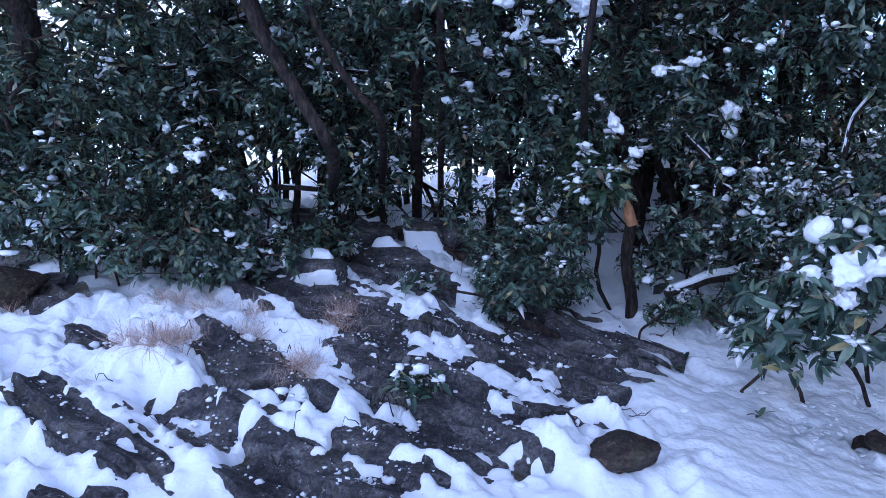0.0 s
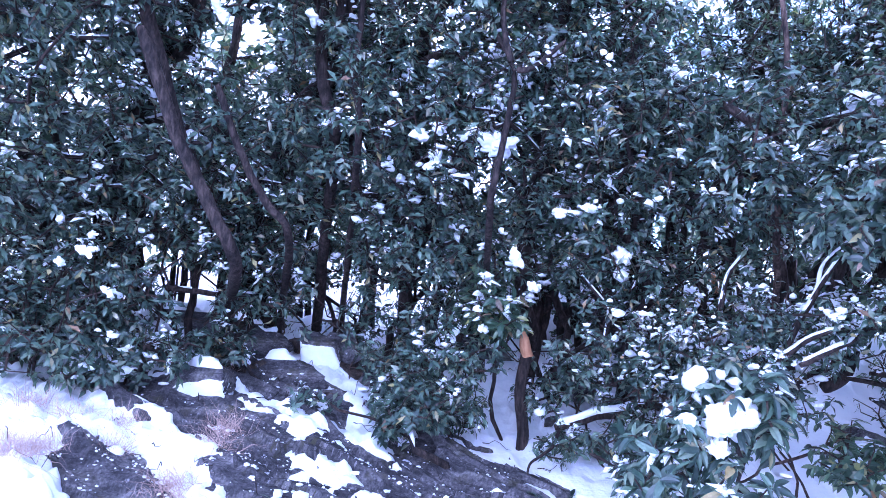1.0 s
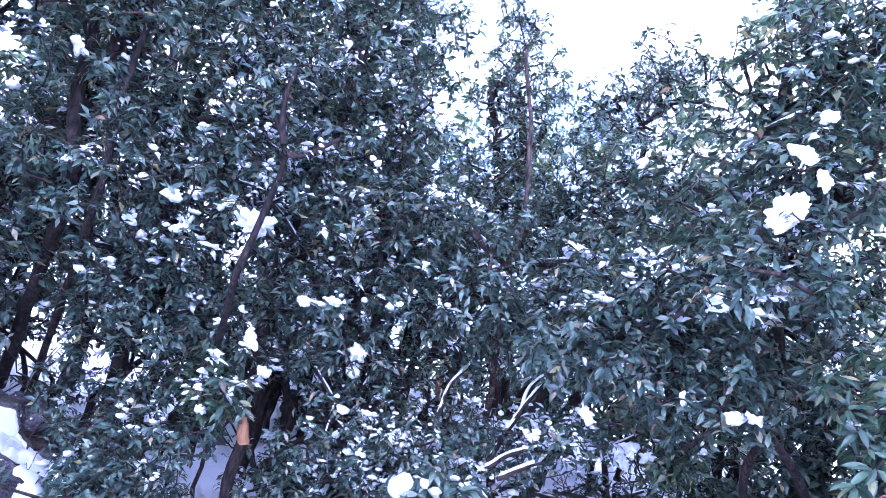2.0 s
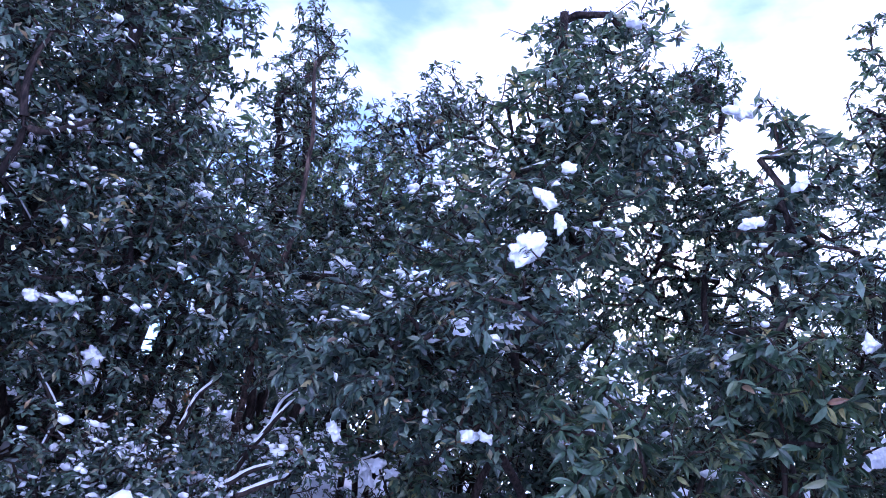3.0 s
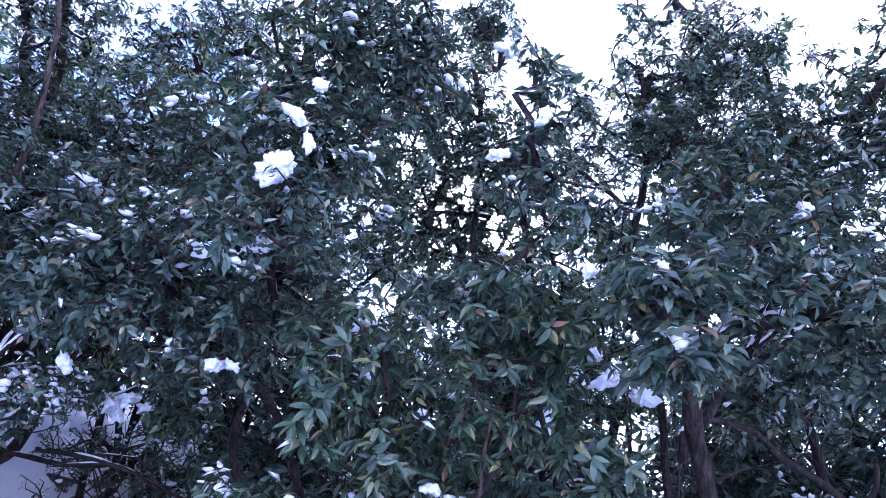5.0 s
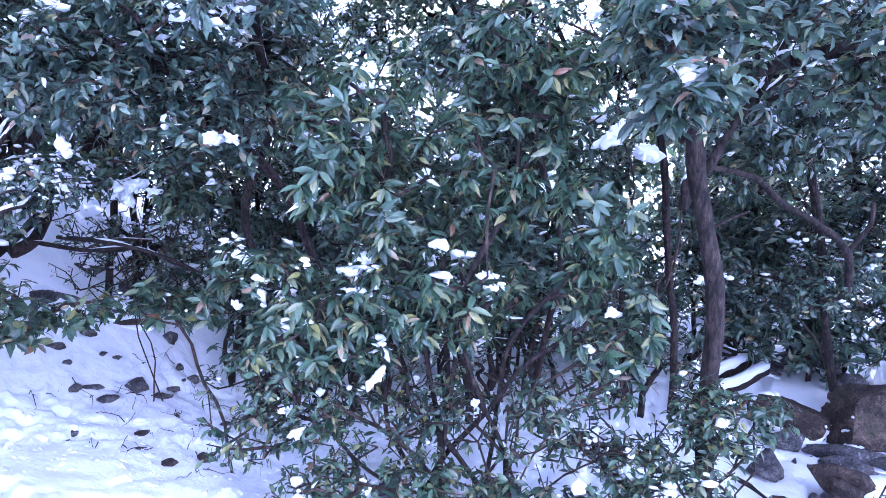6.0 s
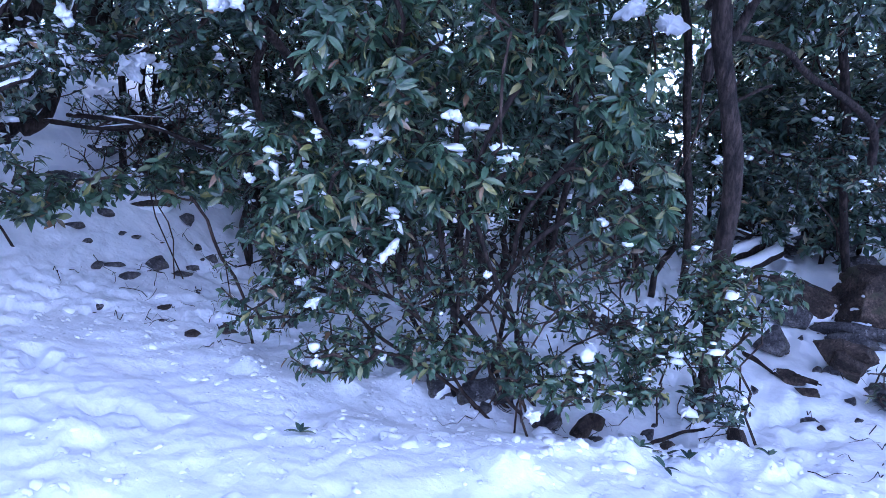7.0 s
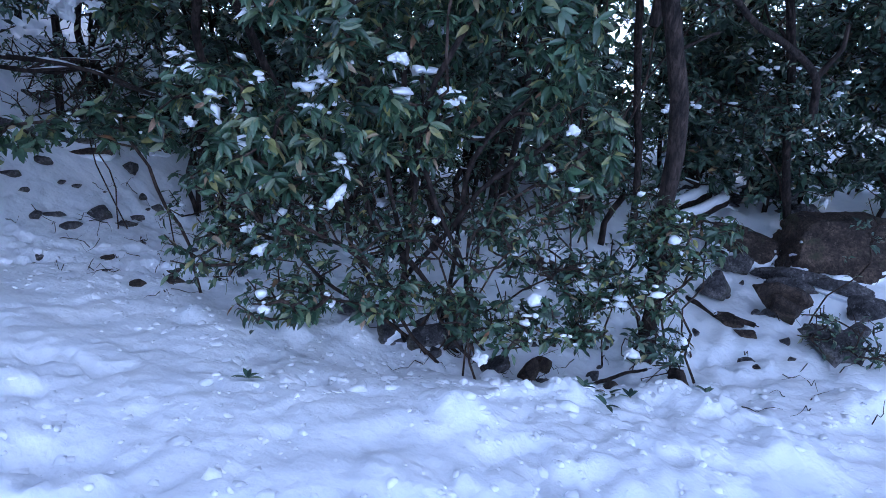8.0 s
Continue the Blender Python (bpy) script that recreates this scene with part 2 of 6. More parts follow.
def lie(x, y):
    """The ground under the snow: the hill with its swells, and the banked drifts round the rocks."""
    x, y = np.asarray(x, float), np.asarray(y, float)
    z0 = np.zeros_like(x)
    wide = np.clip(1 - (np.hypot(x - 1, y - 2) - 12) / 12, 0, 1)
    big = fbm(np.stack([x * 0.9, y * 0.9, z0], 1), 3, 3) - 0.5
    bank = 1 / (1 + np.exp(np.clip((x - 0.9) / 0.15, -30, 30))) / (1 + np.exp(np.clip((2.4 - y) / 0.15, -30, 30)))
    along, across = x * 0.84 - y * 0.54, x * 0.54 + y * 0.84
    drift = fbm(np.stack([along * 2.0, across * 5.5, z0], 1), 31, 3) - 0.5
    return hill(x, y) + 0.16 * wide * big + 0.24 * bank * drift, bank


def snow_top(x, y):
    """Height of the snow's surface."""
    x, y = np.asarray(x, float), np.asarray(y, float)
    z0 = np.zeros_like(x)
    near = np.clip(1 - (np.hypot(x - 1, y - 2) - 9) / 6, 0, 1) * np.clip((y + 3.2) / 1.2, 0, 1)
    base, bank = lie(x, y)
    mid = fbm(np.stack([x * 3.2, y * 3.2, z0], 1), 11, 3) - 0.5
    tread = fbm(np.stack([x * 7.5 + 2 * mid, y * 7.5, z0], 1), 21, 2)
    pits = np.clip(0.46 - tread, 0, 0.2)
    fine = fbm(np.stack([x * 26, y * 26, z0], 1), 23, 3) - 0.5
    heaps = 0
    for hx, hy, hr, hh in HEAPS:
        heaps = heaps + hh * np.exp(-((x - hx) ** 2 + (y - hy) ** 2) / (hr * hr))
    pillow = fbm(np.stack([x * 12.0, y * 12.0, z0], 1), 29, 2) - 0.5
    crumb = fbm(np.stack([x * 21, y * 21, z0], 1), 27, 3) - 0.5
    lumpy = np.clip(0.35 + 2.2 * (fbm(np.stack([x * 1.3, y * 1.3, z0], 1), 37, 2) - 0.4), 0.2, 1)
    return base + heaps * (1 + 0.9 * crumb) + near * (0.05 * mid - 0.34 * pits * lumpy + lumpy * (0.060 * crumb + 0.022 * fine) + 0.012 * pillow + bank * (0.012 + 0.05 * pillow + 0.03 * crumb))


def at_ground(x, y):
    return float(snow_top(np.array([x]), np.array([y]))[0])


def grid_tris(nx, ny):
    i = np.arange(nx * ny).reshape(ny, nx)
    a, b, c, d = i[:-1, :-1].ravel(), i[:-1, 1:].ravel(), i[1:, 1:].ravel(), i[1:, :-1].ravel()
    return np.concatenate([np.stack([a, b, c], 1), np.stack([a, c, d], 1)])


def icosphere(sub):
    bm = bmesh.new()
    bmesh.ops.create_icosphere(bm, subdivisions=sub, radius=1)
    bm.verts.ensure_lookup_table()
    v = np.array([q.co[:] for q in bm.verts])
    t = np.array([[q.index for q in f.verts] for f in bm.faces])
    bm.free()
    return v, t


ICO = {k: icosphere(k) for k in (1, 2, 3, 4, 5)}


# ---- ground and its rock slabs ----
# x, y, length, width, turn, rise, seed
SLABS = (
    (-0.84, 3.20, 1.09, 0.53, -46, 0.010, 1),
    (-1.05, 3.02, 0.35, 0.21, -35, 0.014, 2),
    (-0.76, 2.70, 1.12, 0.33, -34, 0.018, 3),
    (-1.53, 2.81, 0.73, 0.15, -34, 0.022, 4),
    (-1.11, 2.58, 0.30, 0.09, -34, 0.026, 5),
    (-0.14, 3.07, 1.04, 0.55, -40, 0.010, 6),
    (0.05, 3.36, 1.35, 0.49, -54, 0.014, 7),
    (0.28, 3.79, 0.99, 0.51, -35, 0.018, 8),
    (0.80, 4.12, 0.77, 0.89, -40, 0.022, 9),
    (0.78, 3.54, 0.33, 0.61, -45, 0.026, 10),
    (-0.30, 2.72, 0.37, 0.14, -27, 0.010, 11),
    (-0.20, 2.52, 0.24, 0.25, -25, 0.014, 12),
    (-0.04, 2.56, 0.27, 0.11, -19, 0.018, 13),
    (-0.88, 4.34, 0.86, 0.60, -42, 0.022, 14),
    (-0.34, 4.89, 0.92, 0.47, -42, 0.026, 15),
    (-2.54, 4.32, 0.75, 0.26, -46, 0.010, 16),
    (-1.90, 3.62, 0.38, 0.17, -27, 0.014, 17),
    (-1.29, 2.40, 0.28, 0.05, -5, 0.018, 18),
    (-0.42, 3.96, 0.49, 0.33, -38, 0.022, 19),
)


def strata(px, py):
    """Broken parallel layers that run down across the slope: heights from 0 to about 0.09."""
    along, across = px * 0.80 - py * 0.60, px * 0.60 + py * 0.80
    p = np.stack([px, py, np.zeros_like(px)], 1)
    q = (across + 0.14 * (fbm(p * 1.6, 51, 3) - 0.5) + 0.05 * along) / 0.115
    k, f = np.floor(q), q - np.floor(q)
    block = np.floor(along / 0.55 + 3 * hash3(k, 0 * k, 0 * k, 5))
    own, above = hash3(k, block, 0 * k, 7), hash3(k + 1, np.floor(along / 0.55 + 3 * hash3(k + 1, 0 * k, 0 * k, 5)), 0 * k, 7)
    edge = np.clip((f - 0.86) / 0.14, 0, 1)
    h = (own * (1 - edge) + above * edge) * 0.075 - 0.030 * (f - 0.5)
    return np.maximum(h + 0.05 * (fbm(p * 6, 55, 4) - 0.5) + 0.016 * (fbm(p * 26, 59, 3) - 0.5), -0.01)


def slab_height(spec, px, py):
    """Height of a layered slab that breaks through the snow, and how far inside its outline a point lies."""
    x, y, length, width, turn, rise, seed = spec
    c, s = math.cos(radians(turn)), math.sin(radians(turn))
    lx, ly = c * (px - x) + s * (py - y), -s * (px - x) + c * (py - y)
    u, v = lx * 2 / length, ly * 2 / width
    p = np.stack([px, py, np.zeros_like(px)], 1)
    wob = fbm(p * 3.0, seed, 4) - 0.5
    edge = (1 - np.maximum(np.abs(u) ** 2 + wob * 0.9, np.abs(v) ** 2 + wob * 0.9)) * 0.075
    return lie(px, py)[0] - 0.052 + rise + strata(px, py) - 0.12 * np.clip(-edge / 0.03 - 1.5, 0, 1), edge


def axis(marks, steps, far):
    """Grid lines: even steps between the marks, then ever wider ones out to the horizon."""
    out = [np.arange(a, b - s / 2, s) for a, b, s in zip(marks, marks[1:], steps)]
    lo, hi, s = marks[0], marks[-1], steps[-1]
    left, right = [], [hi]
    while hi < far:
        s *= 1.18
        hi += s
        lo -= s
        right.append(hi), left.append(lo)
    return np.concatenate([left[::-1], *out, right])


gx, gy = axis([-4.0, -2.2, 1.3, 4.9, 6.8], [0.06, 0.019, 0.028, 0.06], 900), axis([-2.4, -1.2, 2.2, 4.2, 6.6], [0.06, 0.028, 0.018, 0.06], 900)
GX, GY = [q.ravel() for q in np.meshgrid(gx, gy)]
gz = snow_top(GX, GY)
# the snow lies a hand deep and rounds off to a crumbling edge where the slabs come through
slab_zone = np.nonzero((np.abs(GX + 0.6) < 2.9) & (np.abs(GY - 3.5) < 2.0))[0]
zx, zy = GX[slab_zone], GY[slab_zone]
bare = np.full(len(slab_zone), -9.0)
inside = np.full(len(slab_zone), -9.0)
for spec in SLABS:
    top, edge = slab_height(spec, zx, zy)
    bare, inside = np.maximum(bare, np.where(edge > -0.03, top, -9)), np.maximum(inside, edge)
flat_p = np.stack([zx, zy, 0 * zx], 1)
inside = inside + 0.020 * (fbm(flat_p * 22, 91, 3) - 0.5) + 0.15 * (fbm(flat_p * 5, 93, 3) - 0.5) + np.where(inside > -0.05, 0.35 * (strata(zx, zy) - 0.035), 0) - 0.058
gz[slab_zone] += np.where(inside < 0, 0.075 * (np.clip(-inside / 0.06, 0, 1) ** 0.62 - 1), -0.075 - 2.5 * np.clip(inside, 0, 0.05))
crumb_rng = np.random.default_rng(66)
rim_at = slab_zone[(np.abs(inside) < 0.012) & (bare > -5)]
rim_at = rim_at[crumb_rng.permutation(len(rim_at))[:1000]]
rest_at = slab_zone[(inside > 0.012) & (bare > -5)]
rest_at = rest_at[crumb_rng.permutation(len(rest_at))[:60]]
crumb_at = np.concatenate([rim_at, rest_at])
crumb_z = np.maximum(gz[crumb_at], bare[np.searchsorted(slab_zone, crumb_at)])
crumb_r = np.concatenate([crumb_rng.gamma(1.5, 0.0030, len(rim_at)) + 0.003, crumb_rng.gamma(1.4, 0.002, len(rest_at)) + 0.0015])
CRUMBS = (np.stack([GX[crumb_at] + crumb_rng.normal(0, 0.008, len(crumb_at)), GY[crumb_at] + crumb_rng.normal(0, 0.008, len(crumb_at)), crumb_z + 0.2 * crumb_r], 1), crumb_r)
ground = new("ground", mesh_from("ground", np.stack([GX, GY, gz], 1), grid_tris(len(gx), len(gy)), SNOW))
tagged(ground, "lumpy shaded snow lying over a stony slope", "ground", kind="structure")


# ---- rocks ----
def rock_slab(spec, label="dark layered slate slab bare between patches of snow"):
    """A layered slab that breaks through the snow; turn in degrees from the x axis."""
    x, y, length, width, turn = spec[:5]
    length, width = length * 1.5, width * 1.5
    nx, ny = max(12, int(length / 0.016)), max(10, int(width / 0.016))
    u, v = [q.ravel() for q in np.meshgrid(np.linspace(-1, 1, nx), np.linspace(-1, 1, ny))]
    lx, ly = u * length / 2, v * width / 2
    c, s = math.cos(radians(turn)), math.sin(radians(turn))
    px, py = x + c * lx - s * ly, y + s * lx + c * ly
    z, _ = slab_height(spec, px, py)
    nv = len(px)
    low = np.stack([px, py, hill(px, py) - 0.4], 1)
    tri = grid_tris(nx, ny)
    rim = np.concatenate([np.arange(nx), np.arange(1, ny) * nx + nx - 1, (ny - 1) * nx + np.arange(nx - 2, -1, -1), np.arange(ny - 2, 0, -1) * nx])
    nxt = np.roll(rim, -1)
    wall = np.concatenate([np.stack([rim, rim + nv, nxt], 1), np.stack([nxt, rim + nv, nxt + nv], 1)])
    ob = new("rock_slab")
    ob.location = (x, y, float(hill(np.array([x]), np.array([y]))[0]))
    part_mesh("slab", np.concatenate([np.stack([px, py, z], 1), low]), np.concatenate([tri, wall]), SLATE, ob, smooth=False)
    return tagged(ob, label, "rock", "rock slabs in the snow")


def boulder(x, y, sx, sy, sz, turn, seed, sink=0.3, mat=None, name="stone", label="brown weathered stone half sunk in the snow", angular=0.82, snow=0.0, z=None):
    v, t = ICO[5 if sx > 0.38 else 4 if sx > 0.13 else 3]
    v = v.copy()
    rng = np.random.default_rng(seed)
    for _ in range(13):
        nrm = rng.normal(size=3)
        nrm /= np.linalg.norm(nrm)
        d = v @ nrm
        lim = 1 - angular * rng.uniform(0.25, 0.8)
        v = v - np.outer(np.clip(d - lim, 0, None), nrm) * (0.92 if angular < 0.7 else 0.99)
    v = v / np.abs(v).max(0)
    layer = (v[:, 2] + 0.25 * v[:, 0] + 0.25 * fbm(v * 1.5, seed + 1, 2)) * 4.2
    ledge = np.clip((layer - np.floor(layer)) * 5, 0, 1) * np.clip((1 - layer + np.floor(layer)) * 5, 0, 1) - 1
    crack = -np.exp(-((fbm(v * 2.2 + 3, seed + 2, 2) - 0.5) / 0.012) ** 2)
    rough = (0.22 if angular < 0.7 else 0.12) * (fbm(v * 1.6 + seed, seed, 4) - 0.5) + 0.14 * (fbm(v * 6 + seed, seed + 3, 4) - 0.5) + 0.10 * (fbm(v * 15 + seed, seed + 4, 3) - 0.5)
    if angular > 0.7:
        rough = rough + 0.045 * ledge + 0.05 * crack
    v = v * (1 + rough[:, None])
    v = v * np.array([sx, sy, sz])
    c, s = math.cos(radians(turn)), math.sin(radians(turn))
    v = np.stack([c * v[:, 0] - s * v[:, 1], s * v[:, 0] + c * v[:, 1], v[:, 2]], 1)
    zz = (at_ground(x, y) if z is None else z) + sz * (1 - 2 * sink)
    ob = new(name)
    ob.location = (x, y, zz)
    body = part_mesh("rock", v + np.array([x, y, zz]), t, mat or BOULDER, ob)
    if snow and sx > 0.2:
        up = v[:, 2] / sz
        lift = np.clip((up - 0.55) / 0.35, 0, 1)
        lift = lift * lift * (3 - 2 * lift)
        cap = v * np.array([0.98, 0.98, 1]) + np.stack([0 * up, 0 * up, -0.035 + (0.035 + 0.06 * snow) * lift + 0.02 * (fbm(v * 12, seed + 7, 3) - 0.5)], 1)
        part_mesh("snow_cap", cap + np.array([x, y, zz]), t, SNOW, body, "white snow cap")
    return tagged(ob, label, "stone", "stones in the snow")


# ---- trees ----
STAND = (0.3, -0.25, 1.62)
SUN_WAY = np.array([math.sin(sa) * math.cos(se), math.cos(sa) * math.cos(se), math.sin(se)])


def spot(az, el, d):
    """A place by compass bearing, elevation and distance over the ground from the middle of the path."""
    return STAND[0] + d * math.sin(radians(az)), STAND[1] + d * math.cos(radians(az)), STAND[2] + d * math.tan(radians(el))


def leaf_template(rows):
    """A pointed leaf of length 1 along x, folded along its midrib and drooping to its tip; rows: how many cross rows."""
    us = np.linspace(0, 1, rows + 2)[1:-1]
    half = (0.155 if rows > 2 else 0.185) * np.sin(np.pi * us ** 0.85) ** 0.8
    verts, tris = [(0, 0, 0)], []
    for u, h in zip(us, half):
        w = 0.05 * math.sin(u * math.pi) - 0.16 * u * u
        verts += [(u, h, w + 0.035), (u, 0, w), (u, -h, w + 0.035)]
    verts.append((1, 0, -0.17))
    tip = len(verts) - 1
    tris += [(0, 2, 1), (0, 3, 2)]
    for k in range(rows - 1):
        a, b = 1 + 3 * k, 4 + 3 * k
        tris += [(a, a + 1, b), (a + 1, b + 1, b), (a + 1, a + 2, b + 1), (a + 2, b + 2, b + 1)]
    a = 1 + 3 * (rows - 1)
    tris += [(a, a + 1, tip), (a + 1, a + 2, tip)]
    return np.array(verts), np.array(tris)


LEAF_FAR, LEAF_MID, LEAF_NEAR = leaf_template(1), leaf_template(2), leaf_template(4)


def unit(v):
    return v / np.maximum(np.linalg.norm(v, axis=-1, keepdims=True), 1e-9)


def scatter(template, pos, ax, side, nrm, length):
    """Copies of a template at places, in arrays."""
    tv, tt = template
    basis = np.stack([ax, side, nrm], 1)
    v = pos[:, None, :] + length[:, None, None] * np.einsum("kc,ncd->nkd", tv, basis)
    t = tt[None] + (np.arange(len(pos)) * len(tv))[:, None, None]
    return v.reshape(-1, 3), t.reshape(-1, 3)


def grow(base, crowns, tips, rng, stems=1, spread=0.07, clump=(1.7, 0.43)):
    """Nodes of a branching tree that reaches into its crowns. Returns places, parents, tip indices."""
    pos, par = [], []

    def add(points, parent):
        for q in points:
            pos.append(q)
            par.append(parent)
            parent = len(pos) - 1
        return parent

    base = np.array(base, float)
    for s in range(stems):
        foot = base + np.array([rng.normal(0, 0.16 * (stems > 1)), rng.normal(0, 0.16 * (stems > 1)), -0.15])
        first = None
        for k, (c, r) in enumerate(crowns):
            if stems > 1 and k % stems != s % len(crowns) and len(crowns) > 1:
                continue
            c, r = np.array(c, float), np.array(r, float)
            goal = c + np.array([0, 0, 0.35 * r[2]])
            if first is None:
                start, parent = foot, -1
            else:
                cand = np.array(pos[first:])
                cost = np.linalg.norm(cand - goal, axis=1) + 0.9 * np.clip(cand[:, 2] - (goal[2] - 0.35 * np.linalg.norm(cand[:, :2] - goal[:2], axis=1)), 0, None)
                parent = first + int(np.argmin(cost))
                start = pos[parent]
            n = max(3, int(np.linalg.norm(goal - start) / 0.13))
            u = np.linspace(0, 1, n + 1)[1:, None]
            bend = start * (1 - u) + goal * u
            bend[:, 2] += (0.18 * min(1.0, max(0.0, (goal[2] - start[2]) / 1.2)) * np.linalg.norm((goal - start)[:2]) * np.sin(u * np.pi))[:, 0]
            ph = rng.uniform(0, 6.28, 4)
            amp = spread * np.minimum(1, u * (1.3 - u) * 3)
            bend[:, :1] += amp * np.sin(u * 7 + ph[0]) + 0.4 * amp * np.sin(u * 17 + ph[1]) - amp * np.sin(ph[0]) * (u < 0)
            bend[:, 1:2] += amp * np.sin(u * 6 + ph[2]) + 0.4 * amp * np.sin(u * 15 + ph[3])
            if first is None:
                first = len(pos)
                add([foot], -1)
                parent = len(pos) - 1
            add(list(bend), parent)
    vol = np.array([max(0.05, np.prod(r)) ** 0.8 for _, r in crowns])
    pick = rng.choice(len(crowns), tips * 3, p=vol / vol.sum())
    cs, rs = np.array([c for c, _ in crowns]), np.array([r for _, r in crowns])
    d = unit(rng.normal(size=(tips * 3, 3))) * rng.uniform(0, 1, (tips * 3, 1)) ** 0.45
    pts = cs[pick] + d * rs[pick]
    keep = fbm(pts * clump[0], 41, 2) > clump[1]
    pts = (pts[keep] if keep.sum() > tips // 2 else pts)[:tips]
    floor_z = snow_top(pts[:, 0], pts[:, 1]) + 0.10
    pts[:, 2] = np.maximum(pts[:, 2], floor_z)
    arr = np.zeros((len(pos) + len(pts) * 12, 3))
    arr[: len(pos)] = pos
    count = len(pos)
    parent_of = list(par)
    dist = np.min(np.linalg.norm(pts[:, None] - arr[None, :count:2], axis=2), axis=1)
    ends = []
    for q in pts[np.argsort(dist)]:
        a = arr[:count]
        dv = q - a
        flat = np.hypot(dv[:, 0], dv[:, 1])
        cost = np.sqrt(flat ** 2 + dv[:, 2] ** 2) + 0.6 * np.clip(0.3 * flat - dv[:, 2], 0, None)
        cost[0] += 5
        k = int(np.argmin(cost))
        length = np.linalg.norm(q - a[k])
        n = min(8, max(1, int(length / 0.10)))
        last = k
        jit = rng.normal(0, 0.025, (n, 3))
        for j in range(1, n + 1):
            u = j / n
            w = a[k] * (1 - u) + q * u + jit[j - 1] * (u < 1)
            w[2] += -0.10 * length * math.sin(u * math.pi)
            arr[count] = w
            parent_of.append(last)
            last = count
            count += 1
        ends.append(last)
    return arr[:count], np.array(parent_of), np.array(ends)


def tubes(pos, par, rad, sel, sides, lift=0.0, grow_r=1.0):
    """Tapered tubes along the segments sel (child indices)."""
    child = sel
    p0, p1 = pos[par[child]], pos[child]
    d = unit(p1 - p0)
    own = np.where(par[par[child]] >= 0, 1, 0)
    dpar = unit(pos[par[child]] - pos[np.maximum(par[par[child]], 0)])
    same = (rad[par[child]] < rad[child] * 1.5) & (own == 1)
    d0 = np.where(same[:, None], dpar, d)
    r0 = np.where(same, rad[par[child]], np.minimum(rad[par[child]], rad[child] * 1.25))
    ang = np.arange(sides) * 2 * math.pi / sides

    def ring(c, dd, rr):
        ref = np.array([0.31, 0.93, 0.19])
        u = unit(np.cross(dd, ref))
        w = np.cross(dd, u)
        return c[:, None] + rr[:, None, None] * (np.cos(ang)[None, :, None] * u[:, None] + np.sin(ang)[None, :, None] * w[:, None])

    up = np.array([0, 0, 1.0])
    ra, rb = r0 * grow_r, rad[child] * grow_r
    a, b = ring(p0 + up * (r0 * lift)[:, None], d0, ra), ring(p1 + up * (rad[child] * lift)[:, None], d, rb)
    v = np.concatenate([a, b], 1).reshape(-1, 3)
    k = np.arange(sides)
    kn = (k + 1) % sides
    one = np.concatenate([np.stack([k, kn, kn + sides], 1), np.stack([k, kn + sides, k + sides], 1)])
    t = one[None] + (np.arange(len(child)) * 2 * sides)[:, None, None]
    return v, t.reshape(-1, 3)


def weld(v, t):
    """Joins vertices that lie in one place."""
    _, first, inv = np.unique(np.round(v, 4), axis=0, return_index=True, return_inverse=True)
    return v[first], inv.reshape(-1)[t]


def lumps(centres, sizes, rng, sub=1):
    """Small irregular lumps of snow, flattened."""
    tv, tt = ICO[sub]
    n = len(centres)
    sc = sizes[:, None] * rng.uniform(0.55, 1.35, (n, 3)) * np.array([1.0, 1.0, 0.62])
    v = tv[None] * sc[:, None, :]
    wob = 1 + 0.95 * (value_noise((tv[None] * 1.7 + rng.uniform(0, 60, (n, 1, 3))).reshape(-1, 3), 5).reshape(n, -1, 1) - 0.5)
    if sub > 1:
        wob = wob + 0.22 * (value_noise((tv[None] * 4.5 + rng.uniform(0, 60, (n, 1, 3))).reshape(-1, 3), 8).reshape(n, -1, 1) - 0.5)
    v = v * wob + centres[:, None]
    t = tt[None] + (np.arange(n) * len(tv))[:, None, None]
    return v.reshape(-1, 3), t.reshape(-1, 3)


